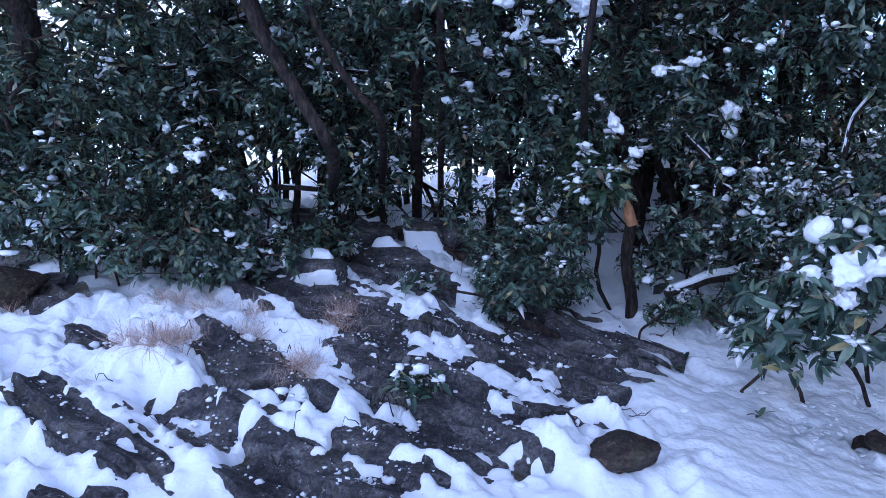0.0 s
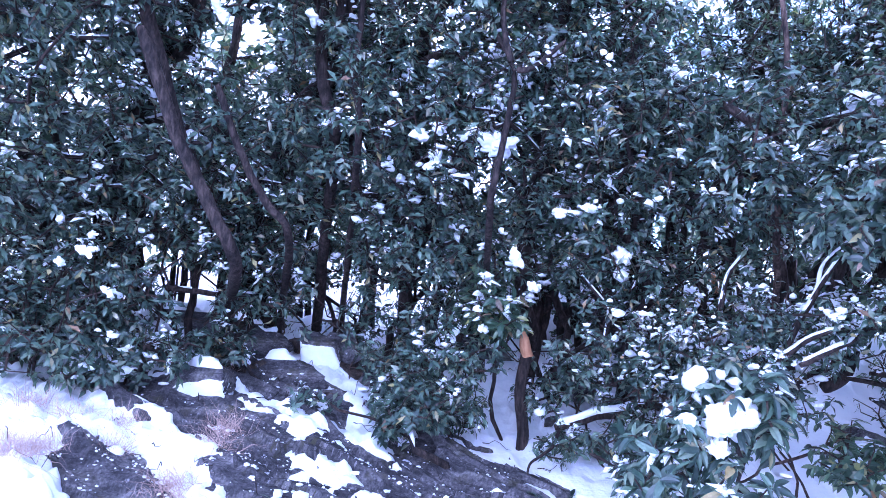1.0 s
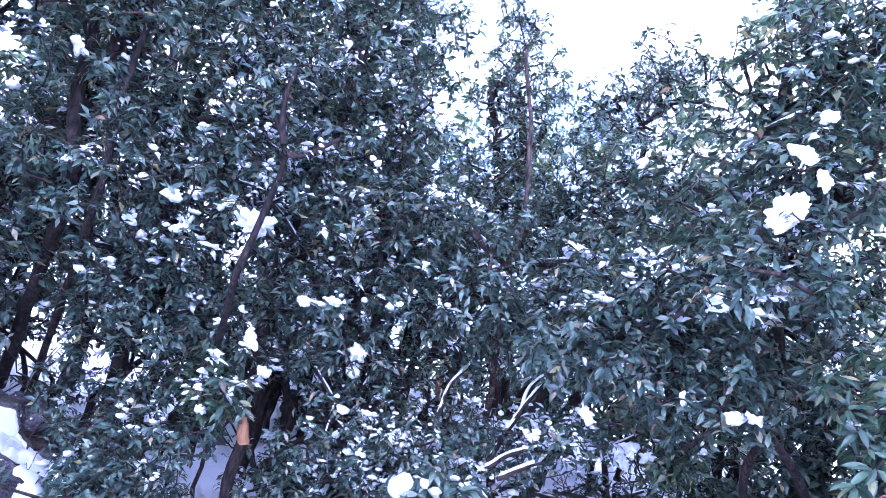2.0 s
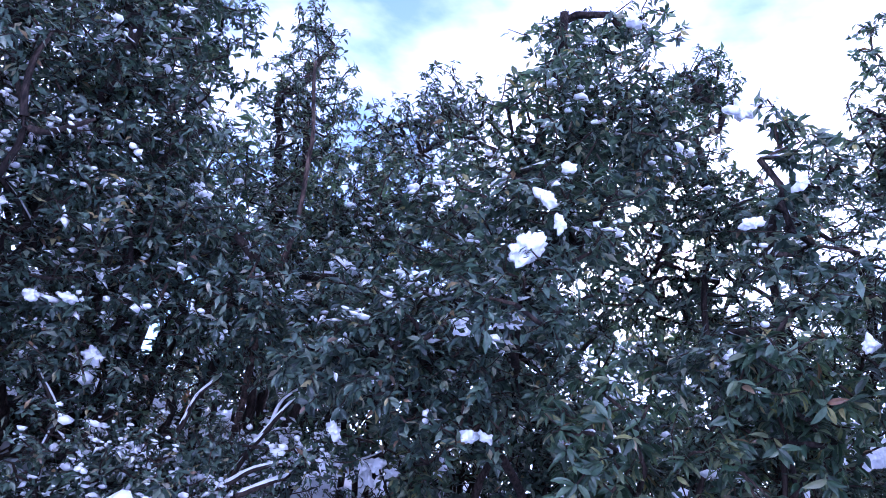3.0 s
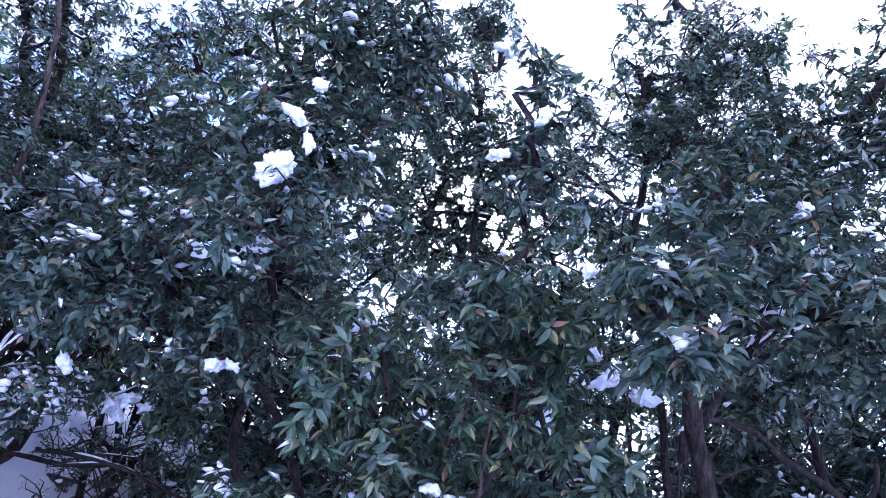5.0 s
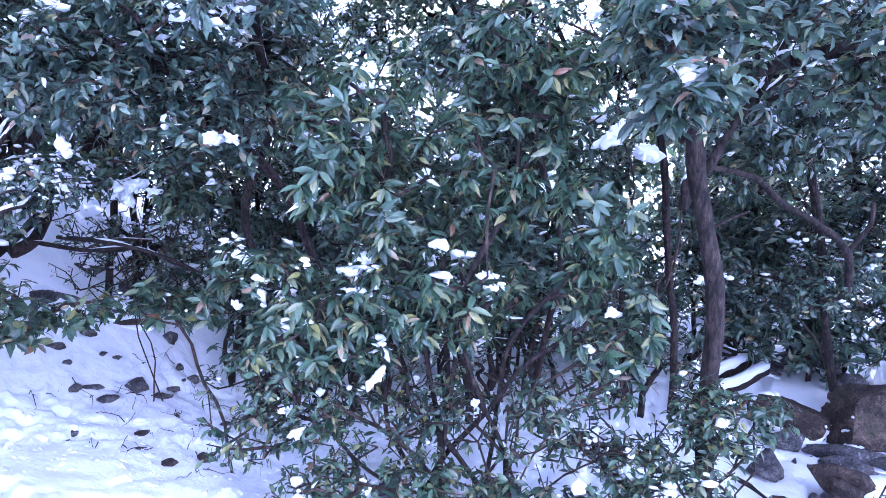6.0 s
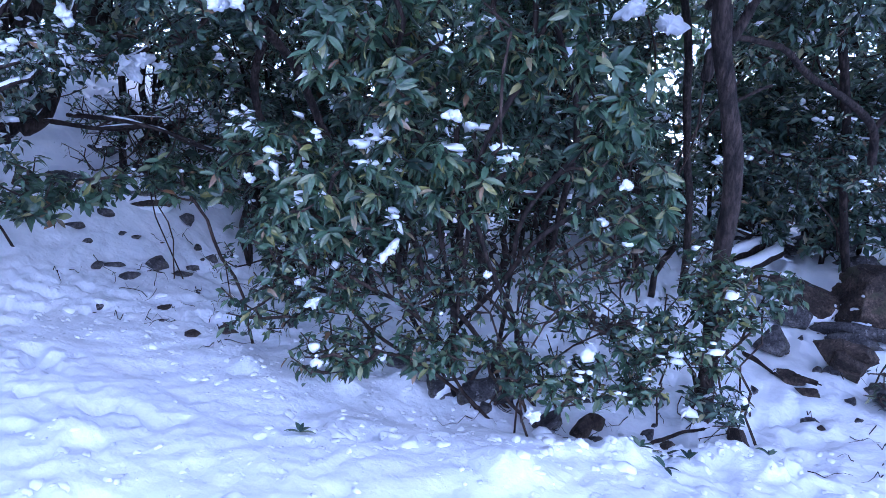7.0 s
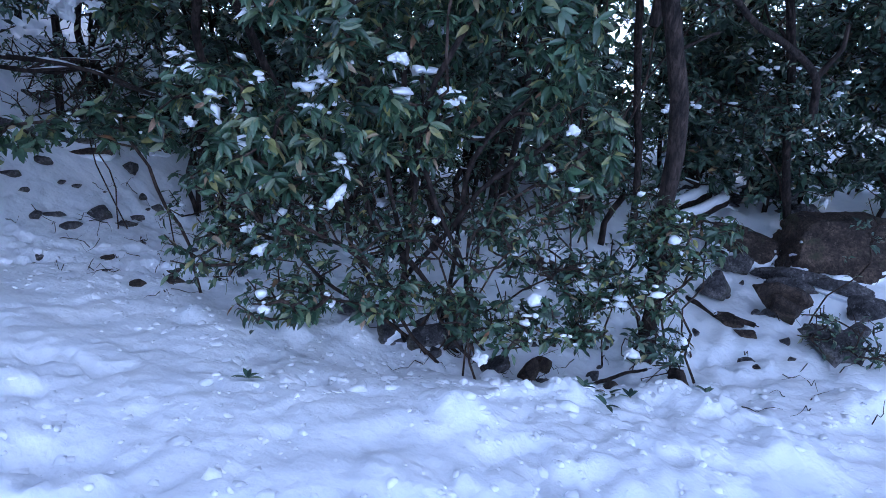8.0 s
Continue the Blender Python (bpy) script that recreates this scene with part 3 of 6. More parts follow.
def tree(x, y, crowns, tips, seed, label, trunk_r=0.05, leaf=0.105, detail="far", stems=1, snow=0.10, whorl=8, name="tree", group="trees of the thicket", rosette=0.09, droop=1.0, fine=True, foliage=None, single=0, clump=(1.7, 0.43), lift=0.45, spread=0.07, face=None, category="tree", bark=None):
    rng = np.random.default_rng(seed)
    z = at_ground(x, y)
    thing = new(name)
    thing.location = (x, y, z)
    tagged(thing, label, category, group)
    pos, par, ends = grow((x, y, z), crowns, tips, rng, stems, spread, clump)
    # the thicket has a thin place where the low sun comes through
    ray = pos[ends] - np.array(STAND)
    off_axis = np.linalg.norm(np.cross(ray, SUN_WAY), axis=1) / np.maximum(ray @ SUN_WAY, 0.1) + 0.05 * (fbm(pos[ends] * 4, 47, 2) - 0.5)
    if len(ends) > 60:
        ends = ends[off_axis > rng.uniform(-0.03, 0.034, len(ends))]
    load = np.zeros(len(pos))
    load[ends] = 1
    for k in range(len(pos) - 1, 0, -1):
        if par[k] >= 0:
            load[par[k]] += load[k]
    load = np.maximum(load, 1)
    rad = 0.0032 * load ** 0.5
    rad = np.minimum(rad * 1.0, trunk_r)
    rad = np.where(load > 0.25 * load.max(), np.maximum(rad, trunk_r * (load / load.max()) ** 0.6), rad)
    root = par < 0
    rad[root] *= 1.25
    seg = np.nonzero(par >= 0)[0]
    thick = rad[seg] > 0.011
    stem_of = np.arange(len(pos))
    for q in range(len(pos)):
        if par[q] >= 0:
            stem_of[q] = stem_of[par[q]]
    for st in np.nonzero(root)[0]:
        own = seg[thick & (stem_of[seg] == st)]
        if len(own):
            v, t = weld(*tubes(pos, par, rad, own, 9 if detail != "far" else 6))
            v = v + (0.02 + 0.35 * trunk_r) * (np.stack([fbm(v * 9 + 5 * q, seed % 50, 4) for q in range(3)], 1) - 0.5)
            part_mesh("trunk", v, t, bark or BARK, thing)
    thin = seg[~thick & (fine | (rad[seg] > 0.0045))]
    v, t = tubes(pos, par, rad, thin, 4 if detail != "far" else 3)
    part_mesh("branchwork", v, t, TWIG, thing, kind="stuff")
    # whorls of leaves at the tips
    tipdir = unit(pos[ends] - pos[par[ends]] + np.array([0, 0, 0.02]))
    k = rng.integers(whorl - 2, whorl + 3, len(ends))
    idx = np.repeat(np.arange(len(ends)), k)
    m = len(idx)
    axis_d = unit(tipdir[idx] + np.array([0, 0, lift]))
    ref = unit(np.cross(axis_d, np.array([0.2, 0.9, 0.35])))
    other = np.cross(axis_d, ref)
    az = rng.uniform(0, 2 * math.pi, m)
    splay = np.radians(rng.uniform(45, 98, m)) if droop <= 1 else np.radians(rng.uniform(62, 100, m))
    ax = axis_d * np.cos(splay)[:, None] + (ref * np.cos(az)[:, None] + other * np.sin(az)[:, None]) * np.sin(splay)[:, None]
    ax = unit(ax + np.array([0, 0, -0.30 * droop]) * rng.uniform(0.2, 1.6, (m, 1)))
    nrm = unit(axis_d - ax * np.sum(axis_d * ax, 1, keepdims=True) + rng.normal(0, 0.25, (m, 3)))
    nrm = unit(nrm - ax * np.sum(nrm * ax, 1, keepdims=True))
    side = np.cross(nrm, ax)
    at = pos[ends][idx] - tipdir[idx] * (rng.uniform(0, 1, (m, 1)) ** 1.5 * rosette) + rng.normal(0, 0.008, (m, 3))
    length = leaf * rng.uniform(0.6, 1.25, m)
    if single:
        order = np.argsort(np.linalg.norm(at - np.array(face), axis=1))
        chosen = order[: single * 3][rng.permutation(min(single * 3, m))[:single]]
        me = mesh_from("leaf", LEAF_NEAR[0], LEAF_NEAR[1], foliage or LEAF)
        loose = []
        for q in chosen:
            ob = new("leaf", me)
            loose.append(ob)
            ob.matrix_local = Matrix.Translation(Vector(at[q]) - thing.location) @ Matrix([[ax[q][c] * length[q], side[q][c] * length[q], nrm[q][c] * length[q]] for c in range(3)]).to_4x4()
        rest = np.setdiff1d(np.arange(m), chosen)
    else:
        loose, rest = [], np.arange(m)
    tpl = {"far": LEAF_FAR, "mid": LEAF_MID, "near": LEAF_NEAR}[detail]
    v, t = scatter(tpl, at[rest], ax[rest], side[rest], nrm[rest], length[rest])
    crown = part_mesh("crown", v, t, foliage or LEAF, thing, "dark glossy evergreen leaves", kind="stuff", smooth=False)
    for ob in loose:
        ob.parent = crown
    # snow caught on tips and along limbs
    vs, ts, off = [], [], 0
    gathers = fbm(pos[ends] * 3.2 + 11, 71, 2) > 0.55
    laden = rng.uniform(size=len(ends)) < snow * np.where(gathers, 1.25, 0.10)
    dusted = ~laden & (rng.uniform(size=len(ends)) < snow * 0.12)
    on = np.concatenate([np.repeat(ends[laden], 3 if fine else 1), ends[dusted]])
    big = np.arange(len(on)) < len(on) - dusted.sum()
    if len(on):
        v, t = lumps(pos[on] + rng.normal(0, 0.024, (len(on), 3)) + np.array([0, 0, 0.016]), np.where(big, rng.gamma(1.6, 0.0075, len(on)) + 0.006, rng.gamma(1.5, 0.004, len(on)) + 0.003), rng, 2 if detail == "near" else 1)
        vs.append(v), ts.append(t + off)
        off += len(v)
    flat = np.nonzero((np.abs(ax[:, 2]) < 0.85) & (nrm[:, 2] > 0.15) & (rng.uniform(size=m) < np.where(laden[idx], 0.4 if detail == "near" else 0.55, snow * 0.015)))[0]
    if len(flat):
        tv = np.array([(0.98, 0, -0.08), (0.45, 0.23, 0.01), (0.0, 0, 0), (0.5, -0.23, 0.01), (0.4, 0, 0.17), (0.5, 0, -0.03)])
        tt = np.array([(0, 1, 4), (1, 2, 4), (2, 3, 4), (3, 0, 4), (1, 0, 5), (2, 1, 5), (3, 2, 5), (0, 3, 5)])
        pad = (tv, tt)
        v, t = scatter(pad, at[flat], ax[flat], side[flat], nrm[flat], length[flat] * rng.uniform(0.6, 1.15, len(flat)))
        v = v + 0.020 * (np.stack([value_noise(v * 50 + 7 * q, 3) for q in range(3)], 1) - 0.5)
        vs.append(v), ts.append(t + off)
        off += len(v)
    dirs = unit(pos[seg] - pos[par[seg]])
    level = (np.abs(dirs[:, 2]) < 0.6) & (rad[seg] > 0.012)
    heap = np.clip(fbm(pos * 4.0, 61, 3) * 4.0 - 1.7, 0.0, 0.7)
    level &= heap[seg] > 0.05
    if level.any():
        v, t = tubes(pos + np.array([0, 0, 0.75]) * rad[:, None], par, rad * heap + 0.001, seg[level], 5)
        v = v + (0.012 * (fbm(v * 30, 7, 2) - 0.5))[:, None]
        vs.append(v), ts.append(t + off)
    if vs:
        part_mesh("snow", np.concatenate(vs), np.concatenate(ts), SNOW, thing, "white snow caught on leaves and limbs", kind="stuff")
    return thing


def limb(points, r0, r1, name="branch", label="bent dark branch carrying a line of snow", category="branch", snow=True, mat=None, load=0.0):
    """A bent limb through a few points, with snow along its top."""
    p = np.array(points, float)
    p = np.concatenate([[2 * p[0] - p[1]], p, [2 * p[-1] - p[-2]]])
    out = []
    for a, b, c, d in zip(p, p[1:], p[2:], p[3:]):
        for u in np.linspace(0, 1, 7)[:-1]:
            out.append(0.5 * (2 * b + (c - a) * u + (2 * a - 5 * b + 4 * c - d) * u * u + (3 * b - a - 3 * c + d) * u ** 3))
    out = np.array(out + [p[-2]])
    n = len(out)
    out = out + 0.03 * (np.stack([fbm(out * 6 + 9 * q, 3, 2) for q in range(3)], 1) - 0.5)
    rad, par = np.linspace(r0, r1, n), np.arange(-1, n - 1)
    rad[0], rad[-1] = rad[0] * 0.7, rad[-1] * 0.25
    ob = new(name)
    ob.location = out[0]
    v, t = weld(*tubes(out, par, rad, np.arange(1, n), 9))
    wood = part_mesh("wood", v + (0.3 * r0 * (fbm(v * 16, 4, 3) - 0.5))[:, None], t, mat or BARK, ob)
    if snow:
        heap = np.clip(fbm(out * 4.5, 12, 3) * 3.6 - 1.25, 0.06, 0.85)
        heap = np.maximum(heap, load)
        heap[0] = heap[-1] = 0.1
        v, t = weld(*tubes(out + np.array([0, 0, 0.7]) * rad[:, None], par, rad * heap, np.arange(1, n), 10))
        v = v + (0.5 * r0 * (fbm(v * 22, 6, 3) - 0.5))[:, None] * np.array([0.4, 0.4, 1.0])
        part_mesh("snow", v, t, SNOW, wood, "line of white snow")
    return tagged(ob, label, category)


def snow_clump(x, y, z, size, seed, squash=0.85, label="white lump of snow caught on the leaves"):
    rng = np.random.default_rng(seed)
    u, t = ICO[5 if size > 0.11 else 4]
    n = 14
    way = rng.normal(size=3) * np.array([1, 1, 0.5])
    way /= np.linalg.norm(way)
    c = np.outer(rng.uniform(-0.75, 0.75, n) * (0.35 if size > 0.12 else 1.0), way) + rng.normal(0, 0.20, (n, 3)) * np.array([1, 1, squash])
    c[0] = 0
    r = rng.uniform(0.24, 0.44, n)
    r[0] = 0.45
    cu = u @ c.T
    disc = cu ** 2 - np.sum(c * c, 1) + r ** 2
    far = np.where(disc > 0, cu + np.sqrt(np.maximum(disc, 0)), 0).max(1)
    far = far * (1 + 1.1 * (fbm(u * 2.4 + seed, seed, 2) - 0.5) + 0.55 * (fbm(u * 7 + seed, seed, 3) - 0.5))
    v = u * far[:, None] * size + np.array([x, y, z])
    ob = new("snow_clump")
    ob.location = (x, y, z)
    part_mesh("snow", v, t, SNOW, ob)
    return tagged(ob, label, "snow", "snow lumps on the branches")

# ---- the rocky slope ----
for spec in SLABS:
    rock_slab(spec)
# round stones on the open snow
boulder(0.72, 2.69, 0.155, 0.11, 0.09, 8, 31, 0.25, angular=0.3, label="rounded brown stone set in the snow")
boulder(2.07, 3.30, 0.07, 0.06, 0.06, 30, 32, 0.3)
boulder(2.05, 3.16, 0.07, 0.07, 0.07, 70, 33, 0.3)
boulder(-2.56, 4.41, 0.26, 0.16, 0.11, -10, 34, 0.3, SLATE, label="grey lichen-flecked rock in the snow")
boulder(-2.62, 4.13, 0.22, 0.16, 0.16, 20, 35, 0.3)
boulder(-3.05, 4.88, 0.25, 0.2, 0.13, 20, 36, 0.3, SLATE)
for k, (bxy, sx, sy, sz, turn) in enumerate((((-0.66, 5.56), 0.30, 0.26, 0.20, 15), ((-0.22, 5.40), 0.26, 0.24, 0.24, 60), ((-0.35, 5.08), 0.34, 0.22, 0.14, -20), ((-0.86, 4.61), 0.26, 0.2, 0.13, -30), ((-1.26, 5.76), 0.3, 0.24, 0.16, 10), ((0.07, 5.50), 0.28, 0.22, 0.2, 0))):
    boulder(*bxy, sx, sy, sz, turn, 70 + k, 0.35, SLATE, angular=0.85, name="boulder", label="dark mossy boulder under the trees", snow=0.7)
boulder(-2.50, 5.45, 0.55, 0.35, 0.16, 5, 39, 0.3, SLATE, snow=0.7)
boulder(-3.29, 5.49, 0.7, 0.4, 0.22, 5, 40, 0.3, SLATE, snow=0.7)
# stones up the slope beside the bush
boulder(3.69, 3.44, 0.072, 0.051, 0.035, 0, 41, 0.3, label="small brown stone lying in the snow")
boulder(3.84, 4.12, 0.085, 0.068, 0.049, 20, 42, 0.35, SLATE)
boulder(3.68, 4.13, 0.068, 0.051, 0.035, 20, 43, 0.35, SLATE)
boulder(4.11, 3.97, 0.111, 0.093, 0.063, -30, 44, 0.3, SLATE)
boulder(4.41, 3.98, 0.076, 0.060, 0.042, 30, 45, 0.35, SLATE)
boulder(4.43, 4.71, 0.255, 0.085, 0.063, -40, 46, 0.3, SLATE, snow=0.5)
boulder(5.17, 4.63, 0.212, 0.136, 0.098, 10, 47, 0.3, BOULDER, snow=0.3)
boulder(3.77, 4.36, 0.043, 0.034, 0.028, 10, 48, 0.3, SLATE)
boulder(3.30, 3.61, 0.025, 0.025, 0.021, 10, 49, 0.3, SLATE)
boulder(3.69, 2.83, 0.076, 0.060, 0.042, 10, 50, 0.35)
boulder(4.02, 1.16, 0.19, 0.11, 0.10, -30, 51, 0.35, SLATE, snow=0.3)
boulder(4.06, 1.37, 0.22, 0.13, 0.10, -30, 52, 0.35, SLATE, snow=0.4)
boulder(4.10, 0.60, 0.07, 0.06, 0.09, -30, 53, 0.35)
boulder(4.06, 0.15, 0.065, 0.05, 0.045, -30, 54, 0.3)
boulder(5.47, 0.89, 0.17, 0.13, 0.12, 84, 55, 0.3)
boulder(5.82, 1.97, 0.35, 0.2, 0.14, -10, 56, 0.3, BOULDER, snow=0.5)
boulder(5.77, -0.25, 0.15, 0.13, 0.13, 84, 57, 0.25, SLATE)
boulder(5.72, -0.67, 0.20, 0.15, 0.13, 84, 58, 0.25, BOULDER, angular=0.8)
boulder(6.23, -0.75, 0.30, 0.14, 0.08, 89, 59, 0.3, SLATE)
boulder(6.62, -0.98, 0.56, 0.36, 0.36, 88, 161, 0.26, BOULDER, name="boulder", label="large angular brown boulder capped with snow", angular=0.72, snow=0.5)
boulder(6.62, -0.34, 0.34, 0.26, 0.24, 80, 162, 0.25, BOULDER, name="boulder", label="brown block of rock beside the large boulder", angular=0.75, snow=0.3)
boulder(6.35, -0.39, 0.18, 0.15, 0.11, 74, 62, 0.25, SLATE)
boulder(8.52, -0.50, 0.35, 0.25, 0.14, 74, 63, 0.3, SLATE, snow=0.7)
boulder(9.38, 0.34, 0.5, 0.3, 0.2, 79, 64, 0.25, BOULDER, snow=0.5)
boulder(8.01, 0.07, 0.4, 0.25, 0.14, 99, 65, 0.3, SLATE, snow=0.8)
boulder(5.83, -1.20, 0.16, 0.14, 0.12, 99, 66, 0.3, SLATE)
boulder(6.15, -1.07, 0.22, 0.13, 0.09, 94, 81, 0.3, SLATE, snow=0.3)
boulder(5.42, -1.07, 0.13, 0.12, 0.11, 124, 82, 0.3, SLATE, angular=0.8)
boulder(6.77, -1.34, 0.2, 0.16, 0.13, 124, 83, 0.3, SLATE, angular=0.8)
boulder(5.43, -0.36, 0.16, 0.06, 0.05, 44, 84, 0.3)
boulder(5.32, -0.48, 0.09, 0.05, 0.04, 64, 85, 0.3)
boulder(7.69, -0.81, 0.25, 0.18, 0.12, 84, 86, 0.3, SLATE, snow=0.7)
boulder(6.51, 0.19, 0.15, 0.1, 0.08, 84, 87, 0.3, SLATE, snow=0.5)
boulder(4.09, 0.80, 0.14, 0.08, 0.07, -40, 88, 0.35, SLATE, snow=0.3)
boulder(4.14, 1.73, 0.16, 0.09, 0.07, -20, 89, 0.35, SLATE, snow=0.4)
boulder(3.81, 4.54, 0.102, 0.068, 0.035, -20, 90, 0.35, SLATE)
boulder(4.18, 4.31, 0.051, 0.034, 0.021, -20, 91, 0.35, SLATE)
boulder(4.09, 4.38, 0.043, 0.034, 0.021, 20, 92, 0.35, SLATE)
boulder(4.80, 4.47, 0.153, 0.085, 0.070, 60, 93, 0.35, SLATE, snow=0.3)
boulder(4.05, 4.86, 0.255, 0.170, 0.098, 0, 94, 0.35, SLATE, snow=0.5)
boulder(9.26, -1.34, 0.4, 0.3, 0.2, 99, 67, 0.3, SLATE, snow=0.6)

# ---- the thicket ----
OAK = "dark evergreen tree with glossy leaves dusted with snow"
THIN = "slender evergreen tree with a loose leafy top"
BUSH = "leafy evergreen bush with snow on its leaves"
# around the slabs
tree(-2.0, 4.9, [((-2.29, 4.44, 1.53), (0.8, 0.5, 0.35)), ((-2.71, 4.55, 1.76), (0.5, 0.5, 0.3))], 420, 105, BUSH, 0.03, snow=0.15, detail="far", stems=2, name="bush", category="bush", leaf=0.075, whorl=9)
tree(-0.55, 5.2, [((-1.26, 4.42, 1.31), (0.42, 0.35, 0.22)), ((-0.89, 4.82, 1.42), (0.3, 0.3, 0.2))], 80, 106, BUSH, 0.02, snow=0.08, detail="far", stems=2, name="bush", category="bush", leaf=0.075, whorl=9)
tree(0.75, 4.5, [((0.06, 4.18, 1.05), (0.35, 0.3, 0.15)), ((0.50, 4.46, 1.13), (0.32, 0.3, 0.22))], 220, 107, BUSH, 0.025, snow=0.12, detail="far", stems=2, name="bush", category="bush", leaf=0.075, whorl=9)
tree(2.5, 4.0, [((1.63, 2.96, 1.10), (0.38, 0.35, 0.26)), ((1.84, 2.98, 1.40), (0.3, 0.3, 0.2))], 170, 111, BUSH, 0.012, leaf=0.1, snow=0.2, detail="near", stems=2, name="bush", category="bush", rosette=0.03, droop=1.6, whorl=9)
tree(1.23, 4.92, [((0.99, 4.68, 1.92), (0.28, 0.28, 0.24)), ((1.04, 4.58, 1.76), (0.25, 0.22, 0.15))], 120, 125, "leafy shoot beside the broken stem", 0.014, foliage=BUSH_LEAF, leaf=0.10, snow=0.2, detail="mid", name="sapling", category="sapling")

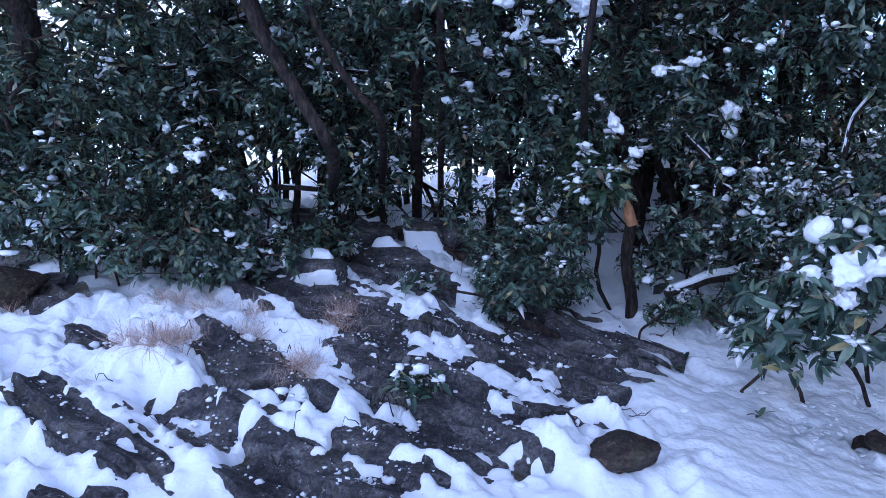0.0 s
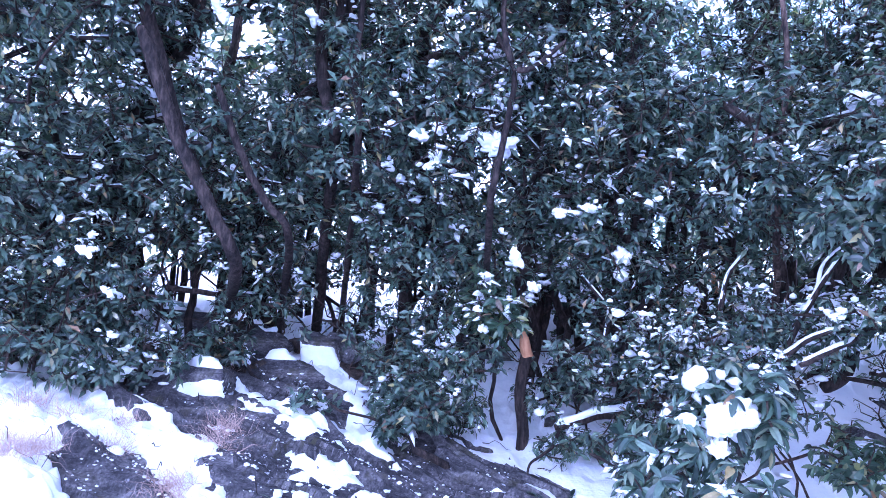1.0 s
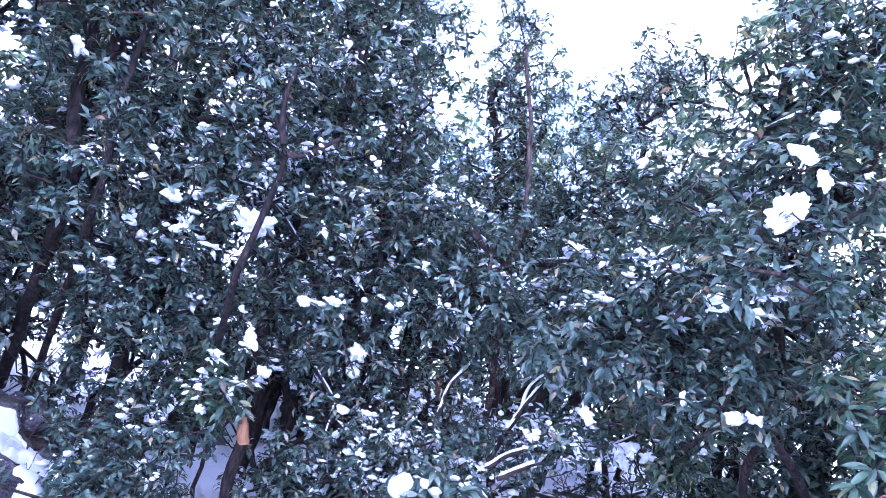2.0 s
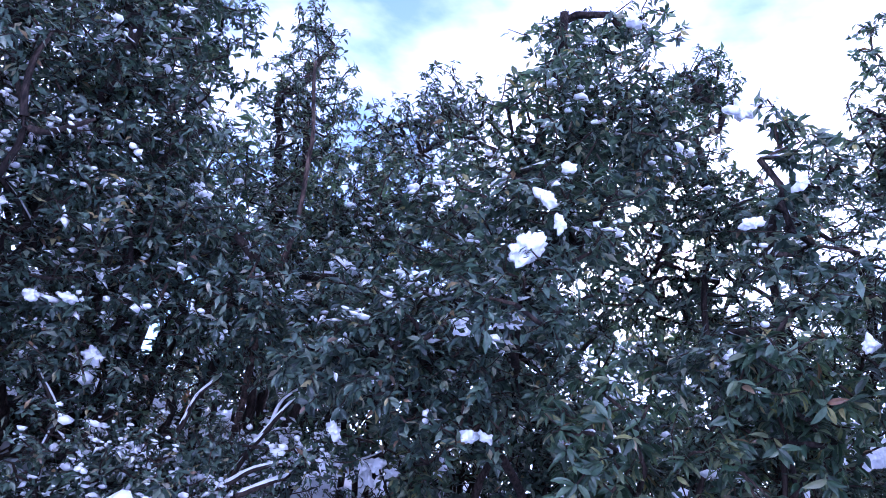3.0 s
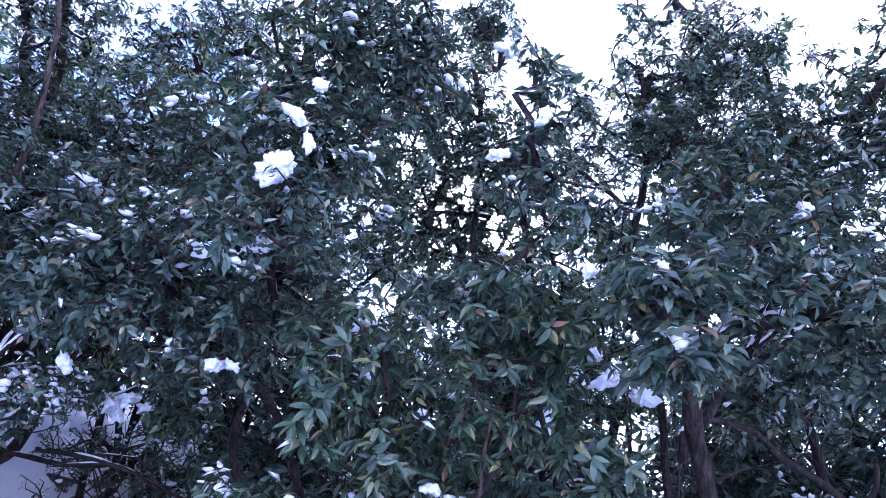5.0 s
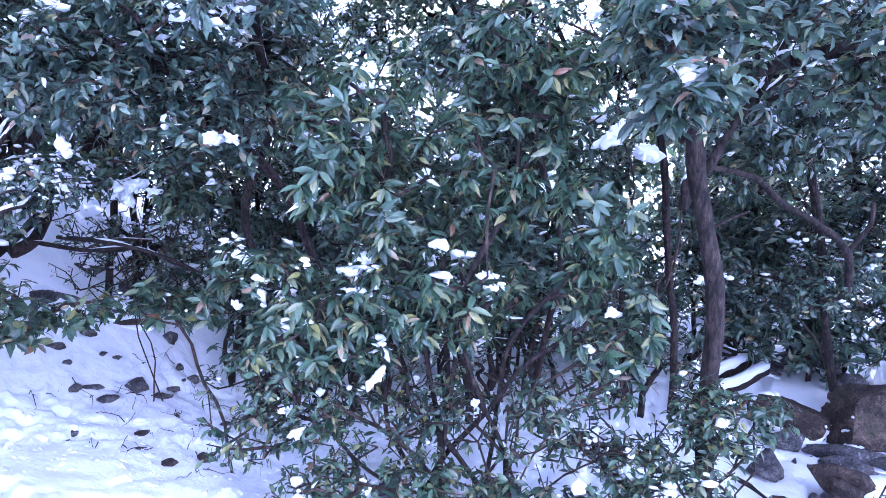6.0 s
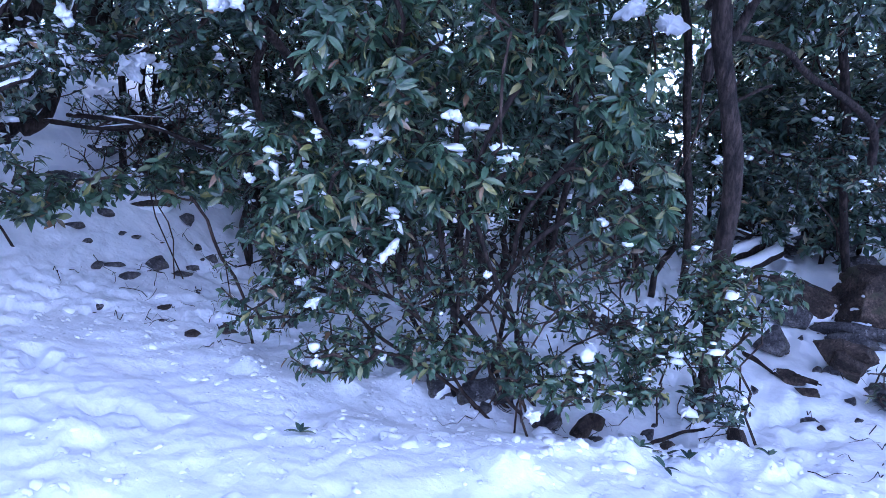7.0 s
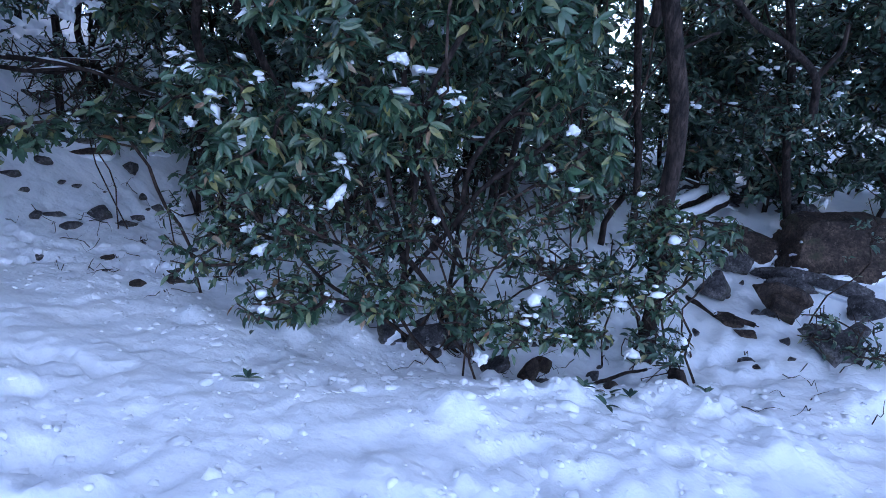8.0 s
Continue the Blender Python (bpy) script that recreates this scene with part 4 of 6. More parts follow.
# the standing trees: bearing, distance, trunk radius, stems, leaf length, snow, fullness, label, crowns (bearing, elevation, distance, radius, height)
TALL = (
    # dense old trees above the slabs
    (-31, 6.3, 0.085, 1, 0.080, 0.07, 1.0, OAK, ((-33, 6, 5.6, 0.9, 0.6), (-34, 15, 5.4, 1.0, 0.7), (-28, 23, 5.1, 1.0, 0.8), (-31, 33, 5.0, 1.0, 0.8))),
    (-20, 6.4, 0.075, 1, 0.080, 0.07, 1.0, OAK, ((-22, 8, 5.7, 0.9, 0.6), (-17, 17, 5.3, 1.0, 0.7), (-20, 27, 4.9, 1.0, 0.8), (-14, 36, 4.8, 0.9, 0.8))),
    (-9, 6.4, 0.070, 1, 0.080, 0.08, 1.0, OAK, ((-11, 9, 5.6, 0.9, 0.6), (-6, 18, 5.0, 0.9, 0.7), (-5, 28, 4.7, 0.9, 0.8), (-8, 37, 4.7, 0.9, 0.7))),
    (2, 6.2, 0.060, 1, 0.080, 0.10, 1.0, OAK, ((2, 8, 5.2, 0.75, 0.5), (-1, 16, 4.9, 0.9, 0.7), (4, 25, 4.6, 0.85, 0.7), (3, 35, 4.6, 0.85, 0.8))),
    (12, 6.0, 0.055, 1, 0.080, 0.12, 1.0, OAK, ((11, 9, 5.2, 0.7, 0.5), (10, 18, 4.8, 0.8, 0.65), (13, 27, 4.6, 0.75, 0.7), (12, 36, 4.7, 0.8, 0.7))),
    (19, 5.9, 0.045, 2, 0.080, 0.12, 1.0, OAK, ((18, 8, 5.2, 0.7, 0.45), (19, 17, 4.8, 0.75, 0.55), (17, 26, 4.8, 0.6, 0.6), (17.5, 33, 5.0, 0.5, 0.6))),
    # slender trees against the sky
    (30, 6.5, 0.040, 2, 0.072, 0.03, 1.1, THIN, ((28, 25, 6.0, 0.65, 0.6), (28.5, 31, 6.0, 0.58, 0.6), (28, 36.5, 6.0, 0.32, 0.4), (32, 20, 6.0, 0.75, 0.6), (24, 17, 5.8, 0.6, 0.5))),
    (25, 6.9, 0.030, 1, 0.072, 0.04, 1.1, THIN, ((40, 25, 5.6, 0.7, 0.6), (41.5, 33, 5.5, 0.45, 0.5), (37, 21, 5.6, 0.65, 0.5), (36.5, 29.5, 6.0, 0.4, 0.5), (45, 31, 5.6, 0.5, 0.5))),
    # the middle thicket
    (23, 6.2, 0.030, 1, 0.080, 0.13, 1.0, OAK, ((26, 11, 4.8, 0.7, 0.45), (33, 16, 4.5, 0.7, 0.5), (37, 11, 4.5, 0.5, 0.35), (43, 17, 4.1, 0.6, 0.45), (22, 19, 4.9, 0.55, 0.45))),
    (58, 5.4, 0.028, 1, 0.080, 0.13, 1.0, OAK, ((46, 10, 3.9, 0.5, 0.4), (41, 14, 3.8, 0.45, 0.35), (50, 14, 4.0, 0.5, 0.4), (36, 11, 3.9, 0.4, 0.3), (44, 23, 4.4, 0.5, 0.4))),
    # the tree that carries the great lump of snow
    (52, 5.9, 0.028, 1, 0.082, 0.09, 1.1, OAK, ((49, 19, 3.2, 0.42, 0.32), (54, 25, 3.4, 0.58, 0.42), (49, 30, 3.5, 0.55, 0.42), (54, 34, 3.6, 0.62, 0.42), (59, 33, 3.7, 0.48, 0.42), (50.5, 40.5, 3.8, 0.42, 0.36), (57.5, 41, 3.8, 0.40, 0.34))),
    (66, 5.8, 0.022, 1, 0.072, 0.05, 1.2, THIN, ((66, 30, 4.6, 0.46, 0.45), (65.5, 37, 4.6, 0.30, 0.38), (70, 26, 4.5, 0.45, 0.4), (60, 29, 4.7, 0.45, 0.4), (62, 21, 5.2, 0.5, 0.4), (67, 20, 5.2, 0.45, 0.35), (63, 26, 5.4, 0.4, 0.3))),
    (73, 6.0, 0.022, 1, 0.082, 0.10, 1.0, OAK, ((72.5, 29, 3.1, 0.30, 0.30), (71.5, 34.5, 3.2, 0.19, 0.2), (69, 25, 3.1, 0.26, 0.22), (76, 23, 3.4, 0.36, 0.34), (68, 15, 3.4, 0.36, 0.22))),
    (83, 6.4, 0.030, 1, 0.072, 0.04, 1.15, THIN, ((80, 29, 5.0, 0.62, 0.5), (85, 32.5, 5.0, 0.70, 0.6), (83, 38, 5.0, 0.42, 0.5), (88, 27, 5.0, 0.65, 0.5), (77, 24, 5.2, 0.5, 0.4))),
    (94, 7.0, 0.034, 1, 0.078, 0.06, 1.0, OAK, ((90, 32.5, 5.2, 0.48, 0.5), (97, 26, 5.2, 0.7, 0.6), (92, 22, 5.0, 0.6, 0.5), (101, 30, 5.4, 0.6, 0.7), (108, 24, 5.6, 0.9, 0.9))),
    # the thick leaning trunk beside the near bush
    (85.6, 4.43, 0.050, 1, 0.095, 0.09, 1.0, "evergreen tree with a thick dark leaning trunk", ((86, 19, 4.0, 0.5, 0.32), (83, 17, 3.1, 0.32, 0.18), (91, 18, 3.9, 0.6, 0.4), (84, 11.5, 3.0, 0.28, 0.14), (95, 13, 4.5, 0.6, 0.4), (87, 24, 4.3, 0.5, 0.4))),
    # trees behind the bush and the boulders
    (92, 8.4, 0.050, 2, 0.11, 0.10, 0.8, OAK, ((88, 3, 7.6, 0.9, 0.4), (95, 2.5, 7.6, 0.9, 0.4), (90, 8, 7.4, 1.1, 0.7), (93, 17, 7.4, 1.1, 0.7), (89, 24, 7.4, 1.0, 0.7))),
    (104, 8.2, 0.050, 2, 0.11, 0.10, 0.8, OAK, ((100, 2.5, 7.4, 0.9, 0.4), (106, 2, 7.2, 0.9, 0.4), (101, 7, 7.2, 1.1, 0.7), (104, 16, 7.2, 1.1, 0.8), (102, 25, 7.2, 1.0, 0.8))),
    (72, 7.0, 0.022, 3, 0.085, 0.05, 0.8, OAK, ((70, 8, 6.3, 0.9, 0.6), (75, 15, 6.3, 0.9, 0.6), (79, 21, 6.3, 0.7, 0.5), (68, 16, 6.4, 0.6, 0.45), (65, 24, 6.5, 0.6, 0.45), (71, 26, 6.5, 0.6, 0.45), (77, 28, 6.6, 0.6, 0.45))),
    (57, 7.0, 0.022, 3, 0.085, 0.05, 0.8, OAK, ((56, 9, 6.1, 0.9, 0.6), (52, 17, 6.1, 0.9, 0.6), (47, 22, 6.3, 0.7, 0.6), (58, 19, 6.4, 0.5, 0.4), (60, 25, 6.5, 0.6, 0.5), (55, 25, 6.5, 0.6, 0.5), (61, 31, 6.6, 0.4, 0.4))),
)
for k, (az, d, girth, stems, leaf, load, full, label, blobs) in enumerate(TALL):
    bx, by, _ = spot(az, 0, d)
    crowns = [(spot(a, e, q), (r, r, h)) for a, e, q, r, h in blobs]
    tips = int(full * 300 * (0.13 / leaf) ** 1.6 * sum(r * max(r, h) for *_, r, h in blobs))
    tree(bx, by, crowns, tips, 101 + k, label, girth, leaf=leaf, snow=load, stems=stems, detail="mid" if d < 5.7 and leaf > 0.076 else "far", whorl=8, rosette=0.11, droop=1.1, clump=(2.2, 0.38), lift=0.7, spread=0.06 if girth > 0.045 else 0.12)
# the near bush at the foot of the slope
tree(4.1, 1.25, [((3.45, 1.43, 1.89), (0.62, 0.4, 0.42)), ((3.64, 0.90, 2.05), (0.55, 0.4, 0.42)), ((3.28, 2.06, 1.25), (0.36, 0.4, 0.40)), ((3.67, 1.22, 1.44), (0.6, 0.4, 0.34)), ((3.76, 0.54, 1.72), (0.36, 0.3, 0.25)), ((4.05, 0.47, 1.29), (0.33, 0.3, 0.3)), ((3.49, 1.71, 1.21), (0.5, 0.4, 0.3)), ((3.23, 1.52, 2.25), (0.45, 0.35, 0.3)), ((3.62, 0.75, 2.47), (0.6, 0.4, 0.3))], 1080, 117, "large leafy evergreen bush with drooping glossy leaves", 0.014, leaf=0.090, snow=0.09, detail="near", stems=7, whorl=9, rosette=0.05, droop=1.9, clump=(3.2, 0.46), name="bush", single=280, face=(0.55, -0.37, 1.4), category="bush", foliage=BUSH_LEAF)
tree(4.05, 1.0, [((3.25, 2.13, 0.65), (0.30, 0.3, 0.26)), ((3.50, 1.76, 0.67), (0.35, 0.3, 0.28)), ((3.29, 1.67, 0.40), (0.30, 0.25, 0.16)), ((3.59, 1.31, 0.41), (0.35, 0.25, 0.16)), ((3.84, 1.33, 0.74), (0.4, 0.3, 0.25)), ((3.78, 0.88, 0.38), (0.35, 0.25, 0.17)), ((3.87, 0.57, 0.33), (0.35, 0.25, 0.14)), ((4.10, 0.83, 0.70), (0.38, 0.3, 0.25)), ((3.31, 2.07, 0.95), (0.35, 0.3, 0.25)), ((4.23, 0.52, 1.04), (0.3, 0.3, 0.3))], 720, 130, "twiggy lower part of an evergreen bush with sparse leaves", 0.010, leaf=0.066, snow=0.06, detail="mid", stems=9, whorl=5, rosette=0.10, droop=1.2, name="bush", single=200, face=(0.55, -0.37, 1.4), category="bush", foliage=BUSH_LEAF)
# trees added mostly out of view beside the boulders, to shade the snow
tree(5.3, -2.3, [((4.5, -2.4, 2.3), (0.7, 0.7, 0.7)), ((4.4, -2.8, 3.8), (1.1, 1.1, 0.9)), ((5.0, -1.9, 3.5), (0.9, 0.9, 0.8)), ((5.3, -2.6, 3.0), (1.0, 1.0, 0.9)), ((4.9, -1.5, 4.4), (0.7, 0.7, 0.6))], 1000, 132, OAK, 0.05, leaf=0.11, snow=0.10, stems=2)
tree(3.6, -4.2, [((3.5, -4.1, 3.2), (1.1, 1.1, 1.0)), ((3.4, -3.9, 1.8), (1.0, 1.0, 0.8))], 420, 133, OAK, 0.05, leaf=0.12, snow=0.10, stems=2, fine=False)
# farther rows that close the thicket
row_rng = np.random.default_rng(77)
k = 0
for dist, first, last, step, top in ((6.9, -44, 78, 9.5, 3.3), (8.4, -46, 112, 8.5, 4.0), (10.2, -44, 114, 13.0, 4.6)):
    for az in np.arange(12 if dist > 8 else first, last, step):
        a = radians(az + row_rng.uniform(-2, 2))
        d = dist + row_rng.uniform(-0.4, 0.4)
        bx, by = 0.3 + d * math.sin(a), -0.2 + d * math.cos(a)
        g = at_ground(bx, by)
        high = top * row_rng.uniform(0.85, 1.1)
        low = 1.05 if dist < 7 and -23 < az < 26 else 1.7 if dist < 7 and az < 50 and az > 0 else 0.75
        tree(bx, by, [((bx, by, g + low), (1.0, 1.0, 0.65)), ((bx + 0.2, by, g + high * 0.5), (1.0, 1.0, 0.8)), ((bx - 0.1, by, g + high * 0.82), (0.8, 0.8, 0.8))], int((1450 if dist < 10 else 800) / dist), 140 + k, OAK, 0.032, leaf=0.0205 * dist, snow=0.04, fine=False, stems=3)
        k += 1
for az in (*np.arange(-40, -22, 7.5), *np.arange(50, 112, 7.5)):
    a = radians(az + row_rng.uniform(-2, 2))
    d = (7.4 if az < 70 else 8.0) + row_rng.uniform(-0.5, 0.5)
    bx, by = 0.3 + d * math.sin(a), -0.2 + d * math.cos(a)
    g = at_ground(bx, by)
    tree(bx, by, [((bx, by, g + 0.55), (0.9, 0.8, 0.5)), ((bx, by, g + 1.3), (0.9, 0.8, 0.5))], 300, 340 + k, BUSH, 0.025, leaf=0.12, snow=0.16, fine=False, stems=4, name="bush", group="bushes of the thicket", category="bush")
    k += 1
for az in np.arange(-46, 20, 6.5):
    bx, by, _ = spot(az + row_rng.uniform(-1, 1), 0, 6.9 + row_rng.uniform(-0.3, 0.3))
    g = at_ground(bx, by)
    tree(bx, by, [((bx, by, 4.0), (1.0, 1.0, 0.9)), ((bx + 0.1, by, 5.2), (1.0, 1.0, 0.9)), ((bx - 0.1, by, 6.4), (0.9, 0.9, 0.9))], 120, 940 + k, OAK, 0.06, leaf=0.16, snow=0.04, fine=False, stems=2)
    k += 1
# woods farther up the slope
for az in np.arange(-46, 118, 8.0):
    a = radians(az + row_rng.uniform(-2, 2))
    d = 13.5 + row_rng.uniform(-0.8, 0.8)
    bx, by = 0.3 + d * math.sin(a), -0.2 + d * math.cos(a)
    g = at_ground(bx, by)
    tree(bx, by, [((bx, by, g + 1.0), (1.6, 1.6, 1.0)), ((bx + 0.3, by, g + 2.2), (1.6, 1.6, 1.1)), ((bx - 0.2, by, g + (3.2 if 50 < az < 82 else 4.2)), (1.2, 1.2, 1.1))], 135, 640 + k, OAK, 0.05, leaf=0.34, snow=0.04, fine=False, stems=2)
    k += 1
# dense middle row behind the bush
for az, d, high in ((48, 6.2, 2.3), (54, 6.0, 2.2), (60, 5.9, 2.1), (66, 5.9, 2.2), (72, 6.0, 2.3), (78, 6.6, 2.3), (85, 7.6, 2.4), (92, 7.8, 2.5), (99, 7.8, 2.5), (106, 7.8, 2.5)):
    bx, by = 0.4 + d * math.sin(radians(az)), -0.3 + d * math.cos(radians(az))
    g = at_ground(bx, by)
    tree(bx, by, [((bx, by, g + (0.6 if az > 73 else 1.3)), (0.75, 0.7, 0.5)), ((bx, by, g + 0.6 * high), (0.8, 0.7, 0.6)), ((bx, by, g + high), (0.7, 0.65, 0.5))], 330, 440 + k, OAK, 0.022, leaf=0.11, snow=0.08, stems=3)
    k += 1
# low snowy limbs under the trees
for k, (bx, by) in enumerate(((-1.2, 5.6), (0.2, 6.0), (1.9, 5.6), (2.6, 5.4), (3.0, 6.0), (5.0, 3.4), (5.2, 2.8), (5.6, 2.0), (6.6, 0.9), (2.2, 6.6), (0.9, 6.6), (4.9, 5.0))):
    g = at_ground(bx, by)
    tree(bx, by, [((bx - 0.5, by - 0.3, g + 0.45), (0.55, 0.5, 0.3)), ((bx + 0.5, by - 0.2, g + 0.6), (0.55, 0.5, 0.35)), ((bx, by + 0.2, g + 1.1), (0.6, 0.5, 0.4))], 170, 240 + k, "low spreading shrub with snow along its bare limbs", 0.035, leaf=0.075, snow=0.3, stems=4, whorl=4, name="shrub", group="low shrubs", category="shrub")

# low leafy branches over the rocks
LOW = "low leafy branches holding patches of snow"
def low_branches(x, y, crowns, tips, seed, snow=0.3, leaf=0.07, whorl=7, detail="far", label=LOW, foliage=None, trunk=0.010, stems=2):
    return tree(x, y, crowns, tips, seed, label, trunk, leaf=leaf, snow=snow, stems=stems, whorl=whorl, rosette=0.07, droop=1.3, detail=detail, foliage=foliage, name="shrub", group="low leafy shrubs", category="shrub")


low_branches(0.32, 5.06, [((0.07, 5.20, 1.49), (0.42, 0.4, 0.28)), ((0.50, 4.97, 1.39), (0.42, 0.35, 0.3)), ((0.79, 4.72, 1.14), (0.3, 0.3, 0.2)), ((0.02, 4.68, 1.11), (0.3, 0.25, 0.15))], 315, 501, 0.32)
low_branches(-1.82, 4.65, [((-1.65, 4.40, 1.75), (0.45, 0.4, 0.3)), ((-1.81, 4.44, 1.46), (0.4, 0.3, 0.2)), ((-1.45, 4.58, 1.50), (0.3, 0.3, 0.15))], 273, 502, 0.28)
low_branches(1.79, 4.84, [((1.62, 4.93, 1.21), (0.4, 0.35, 0.22)), ((2.08, 4.98, 1.37), (0.45, 0.35, 0.28)), ((1.65, 4.47, 0.94), (0.35, 0.3, 0.13)), ((2.15, 4.49, 1.05), (0.35, 0.3, 0.2))], 273, 503, 0.28)
low_branches(-1.34, 4.70, [((-1.16, 4.45, 1.39), (0.35, 0.3, 0.13)), ((-1.49, 4.23, 1.18), (0.25, 0.25, 0.10)), ((-0.78, 4.84, 1.42), (0.2, 0.2, 0.12))], 115, 504, 0.10)
low_branches(-0.74, 6.25, [((-0.62, 6.05, 1.92), (0.6, 0.45, 0.28)), ((-1.22, 6.07, 1.89), (0.6, 0.45, 0.28)), ((-0.12, 6.18, 1.95), (0.5, 0.45, 0.28))], 346, 505, 0.16)
low_branches(1.71, 6.16, [((1.08, 6.09, 1.95), (0.5, 0.45, 0.3)), ((1.82, 6.02, 1.84), (0.5, 0.45, 0.3)), ((2.54, 5.76, 1.78), (0.55, 0.45, 0.35)), ((2.79, 5.31, 1.49), (0.5, 0.4, 0.3))], 441, 506, 0.24)
low_branches(-2.69, 5.13, [((-2.69, 4.91, 1.66), (0.5, 0.4, 0.25)), ((-2.28, 4.89, 1.58), (0.4, 0.35, 0.2)), ((-3.09, 4.90, 1.78), (0.4, 0.4, 0.25))], 273, 507, 0.24)
low_branches(1.75, 3.85, [((1.74, 3.77, 0.90), (0.22, 0.2, 0.12)), ((1.90, 3.71, 1.00), (0.22, 0.2, 0.16))], 70, 508, 0.25, 0.085, detail="mid")
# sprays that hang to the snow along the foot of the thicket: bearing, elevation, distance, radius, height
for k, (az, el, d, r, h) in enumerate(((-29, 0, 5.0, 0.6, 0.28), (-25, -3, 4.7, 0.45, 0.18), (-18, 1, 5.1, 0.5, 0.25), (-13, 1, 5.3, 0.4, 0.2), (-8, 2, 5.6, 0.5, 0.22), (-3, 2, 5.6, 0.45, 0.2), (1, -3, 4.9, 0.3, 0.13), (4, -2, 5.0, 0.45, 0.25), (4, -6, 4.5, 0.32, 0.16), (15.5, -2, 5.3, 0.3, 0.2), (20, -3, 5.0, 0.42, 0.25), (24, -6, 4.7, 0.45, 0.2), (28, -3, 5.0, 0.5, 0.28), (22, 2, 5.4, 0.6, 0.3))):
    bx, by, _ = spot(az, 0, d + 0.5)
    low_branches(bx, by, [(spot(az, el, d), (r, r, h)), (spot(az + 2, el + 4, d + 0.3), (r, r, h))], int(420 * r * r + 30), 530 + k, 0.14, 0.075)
# left of the near bush, over the open snow
low_branches(2.73, 4.59, [((3.06, 3.49, 1.09), (0.26, 0.22, 0.12)), ((3.26, 3.36, 1.15), (0.24, 0.22, 0.14)), ((2.95, 3.68, 1.17), (0.26, 0.22, 0.14)), ((2.82, 3.52, 1.00), (0.2, 0.2, 0.08))], 75, 511, 0.12, 0.095, detail="mid", foliage=BUSH_LEAF, stems=1)
low_branches(3.70, 2.56, [((3.43, 2.97, 1.22), (0.2, 0.18, 0.13)), ((3.54, 2.87, 1.20), (0.15, 0.15, 0.13))], 70, 512, 0.1, 0.095, detail="mid", foliage=BUSH_LEAF, stems=1)
low_branches(3.26, 5.22, [((3.43, 3.94, 2.05), (0.35, 0.3, 0.2)), ((3.64, 3.66, 2.04), (0.35, 0.3, 0.16)), ((3.30, 4.27, 1.96), (0.3, 0.3, 0.25)), ((3.82, 3.40, 1.88), (0.3, 0.3, 0.16))], 200, 513, 0.3, 0.095, foliage=BUSH_LEAF, stems=1)
low_branches(4.21, 3.89, [((4.04, 3.76, 1.71), (0.35, 0.3, 0.2)), ((3.85, 4.17, 1.61), (0.35, 0.3, 0.16))], 150, 514, 0.06, 0.06, 2, label="tangle of thin bare twigs over the snow", stems=2, trunk=0.006)
low_branches(6.2, 0.9, [((5.81, 0.84, 2.40), (0.5, 0.4, 0.35)), ((5.80, 0.16, 2.48), (0.5, 0.4, 0.4)), ((5.89, -0.38, 2.65), (0.5, 0.4, 0.45)), ((5.99, 1.45, 2.84), (0.5, 0.4, 0.35)), ((5.97, -0.74, 3.16), (0.5, 0.4, 0.45)), ((5.68, 2.34, 3.46), (0.5, 0.4, 0.45))], 800, 517, 0.18, 0.10, label="dense evergreen shrub with snow among its dark leaves", stems=4)
low_branches(4.74, 0.17, [((4.28, 0.36, 0.49), (0.28, 0.22, 0.2)), ((4.31, 0.03, 0.41), (0.25, 0.2, 0.2)), ((4.09, 0.11, 0.21), (0.25, 0.2, 0.1)), ((3.95, -0.15, 0.19), (0.16, 0.15, 0.08)), ((4.01, 0.33, 0.25), (0.25, 0.2, 0.1)), ((4.48, 0.06, 0.78), (0.2, 0.2, 0.2))], 445, 518, 0.05, 0.062, 4, "mid", "tangled thin stems with small leaves round the trunk", BUSH_LEAF, 0.006, 4)
low_branches(3.4, 4.6, [((1.77, 4.37, 1.64), (0.45, 0.4, 0.3)), ((2.21, 4.19, 1.63), (0.45, 0.4, 0.25)), ((2.62, 3.85, 1.83), (0.4, 0.35, 0.25)), ((3.10, 3.86, 1.76), (0.4, 0.4, 0.25)), ((3.03, 3.44, 1.82), (0.35, 0.35, 0.25))], 420, 519, 0.35)
low_branches(4.75, 4.95, [((4.25, 4.45, 1.35), (0.6, 0.4, 0.22)), ((4.85, 4.35, 1.35), (0.6, 0.5, 0.28)), ((4.5, 4.2, 1.75), (0.6, 0.5, 0.3))], 260, 541, 0.12, 0.05, 2, label="tangle of thin bare twigs over the snow", stems=2, trunk=0.008)
# by the boulders
low_branches(7.74, -0.50, [((6.54, -0.31, 1.42), (0.5, 0.4, 0.25)), ((6.73, -0.68, 1.62), (0.5, 0.4, 0.35)), ((6.54, -0.02, 1.49), (0.4, 0.4, 0.3))], 330, 515, 0.2, stems=2)
low_branches(4.73, 0.09, [((4.69, -0.09, 0.80), (0.22, 0.2, 0.13)), ((4.80, -0.29, 0.78), (0.16, 0.16, 0.10)), ((4.69, 0.10, 0.91), (0.18, 0.18, 0.13)), ((4.66, -0.13, 0.62), (0.16, 0.16, 0.08))], 45, 516, 0.03, 0.07, detail="mid", foliage=BUSH_LEAF, label="leafy branch reaching over the boulders", stems=1)

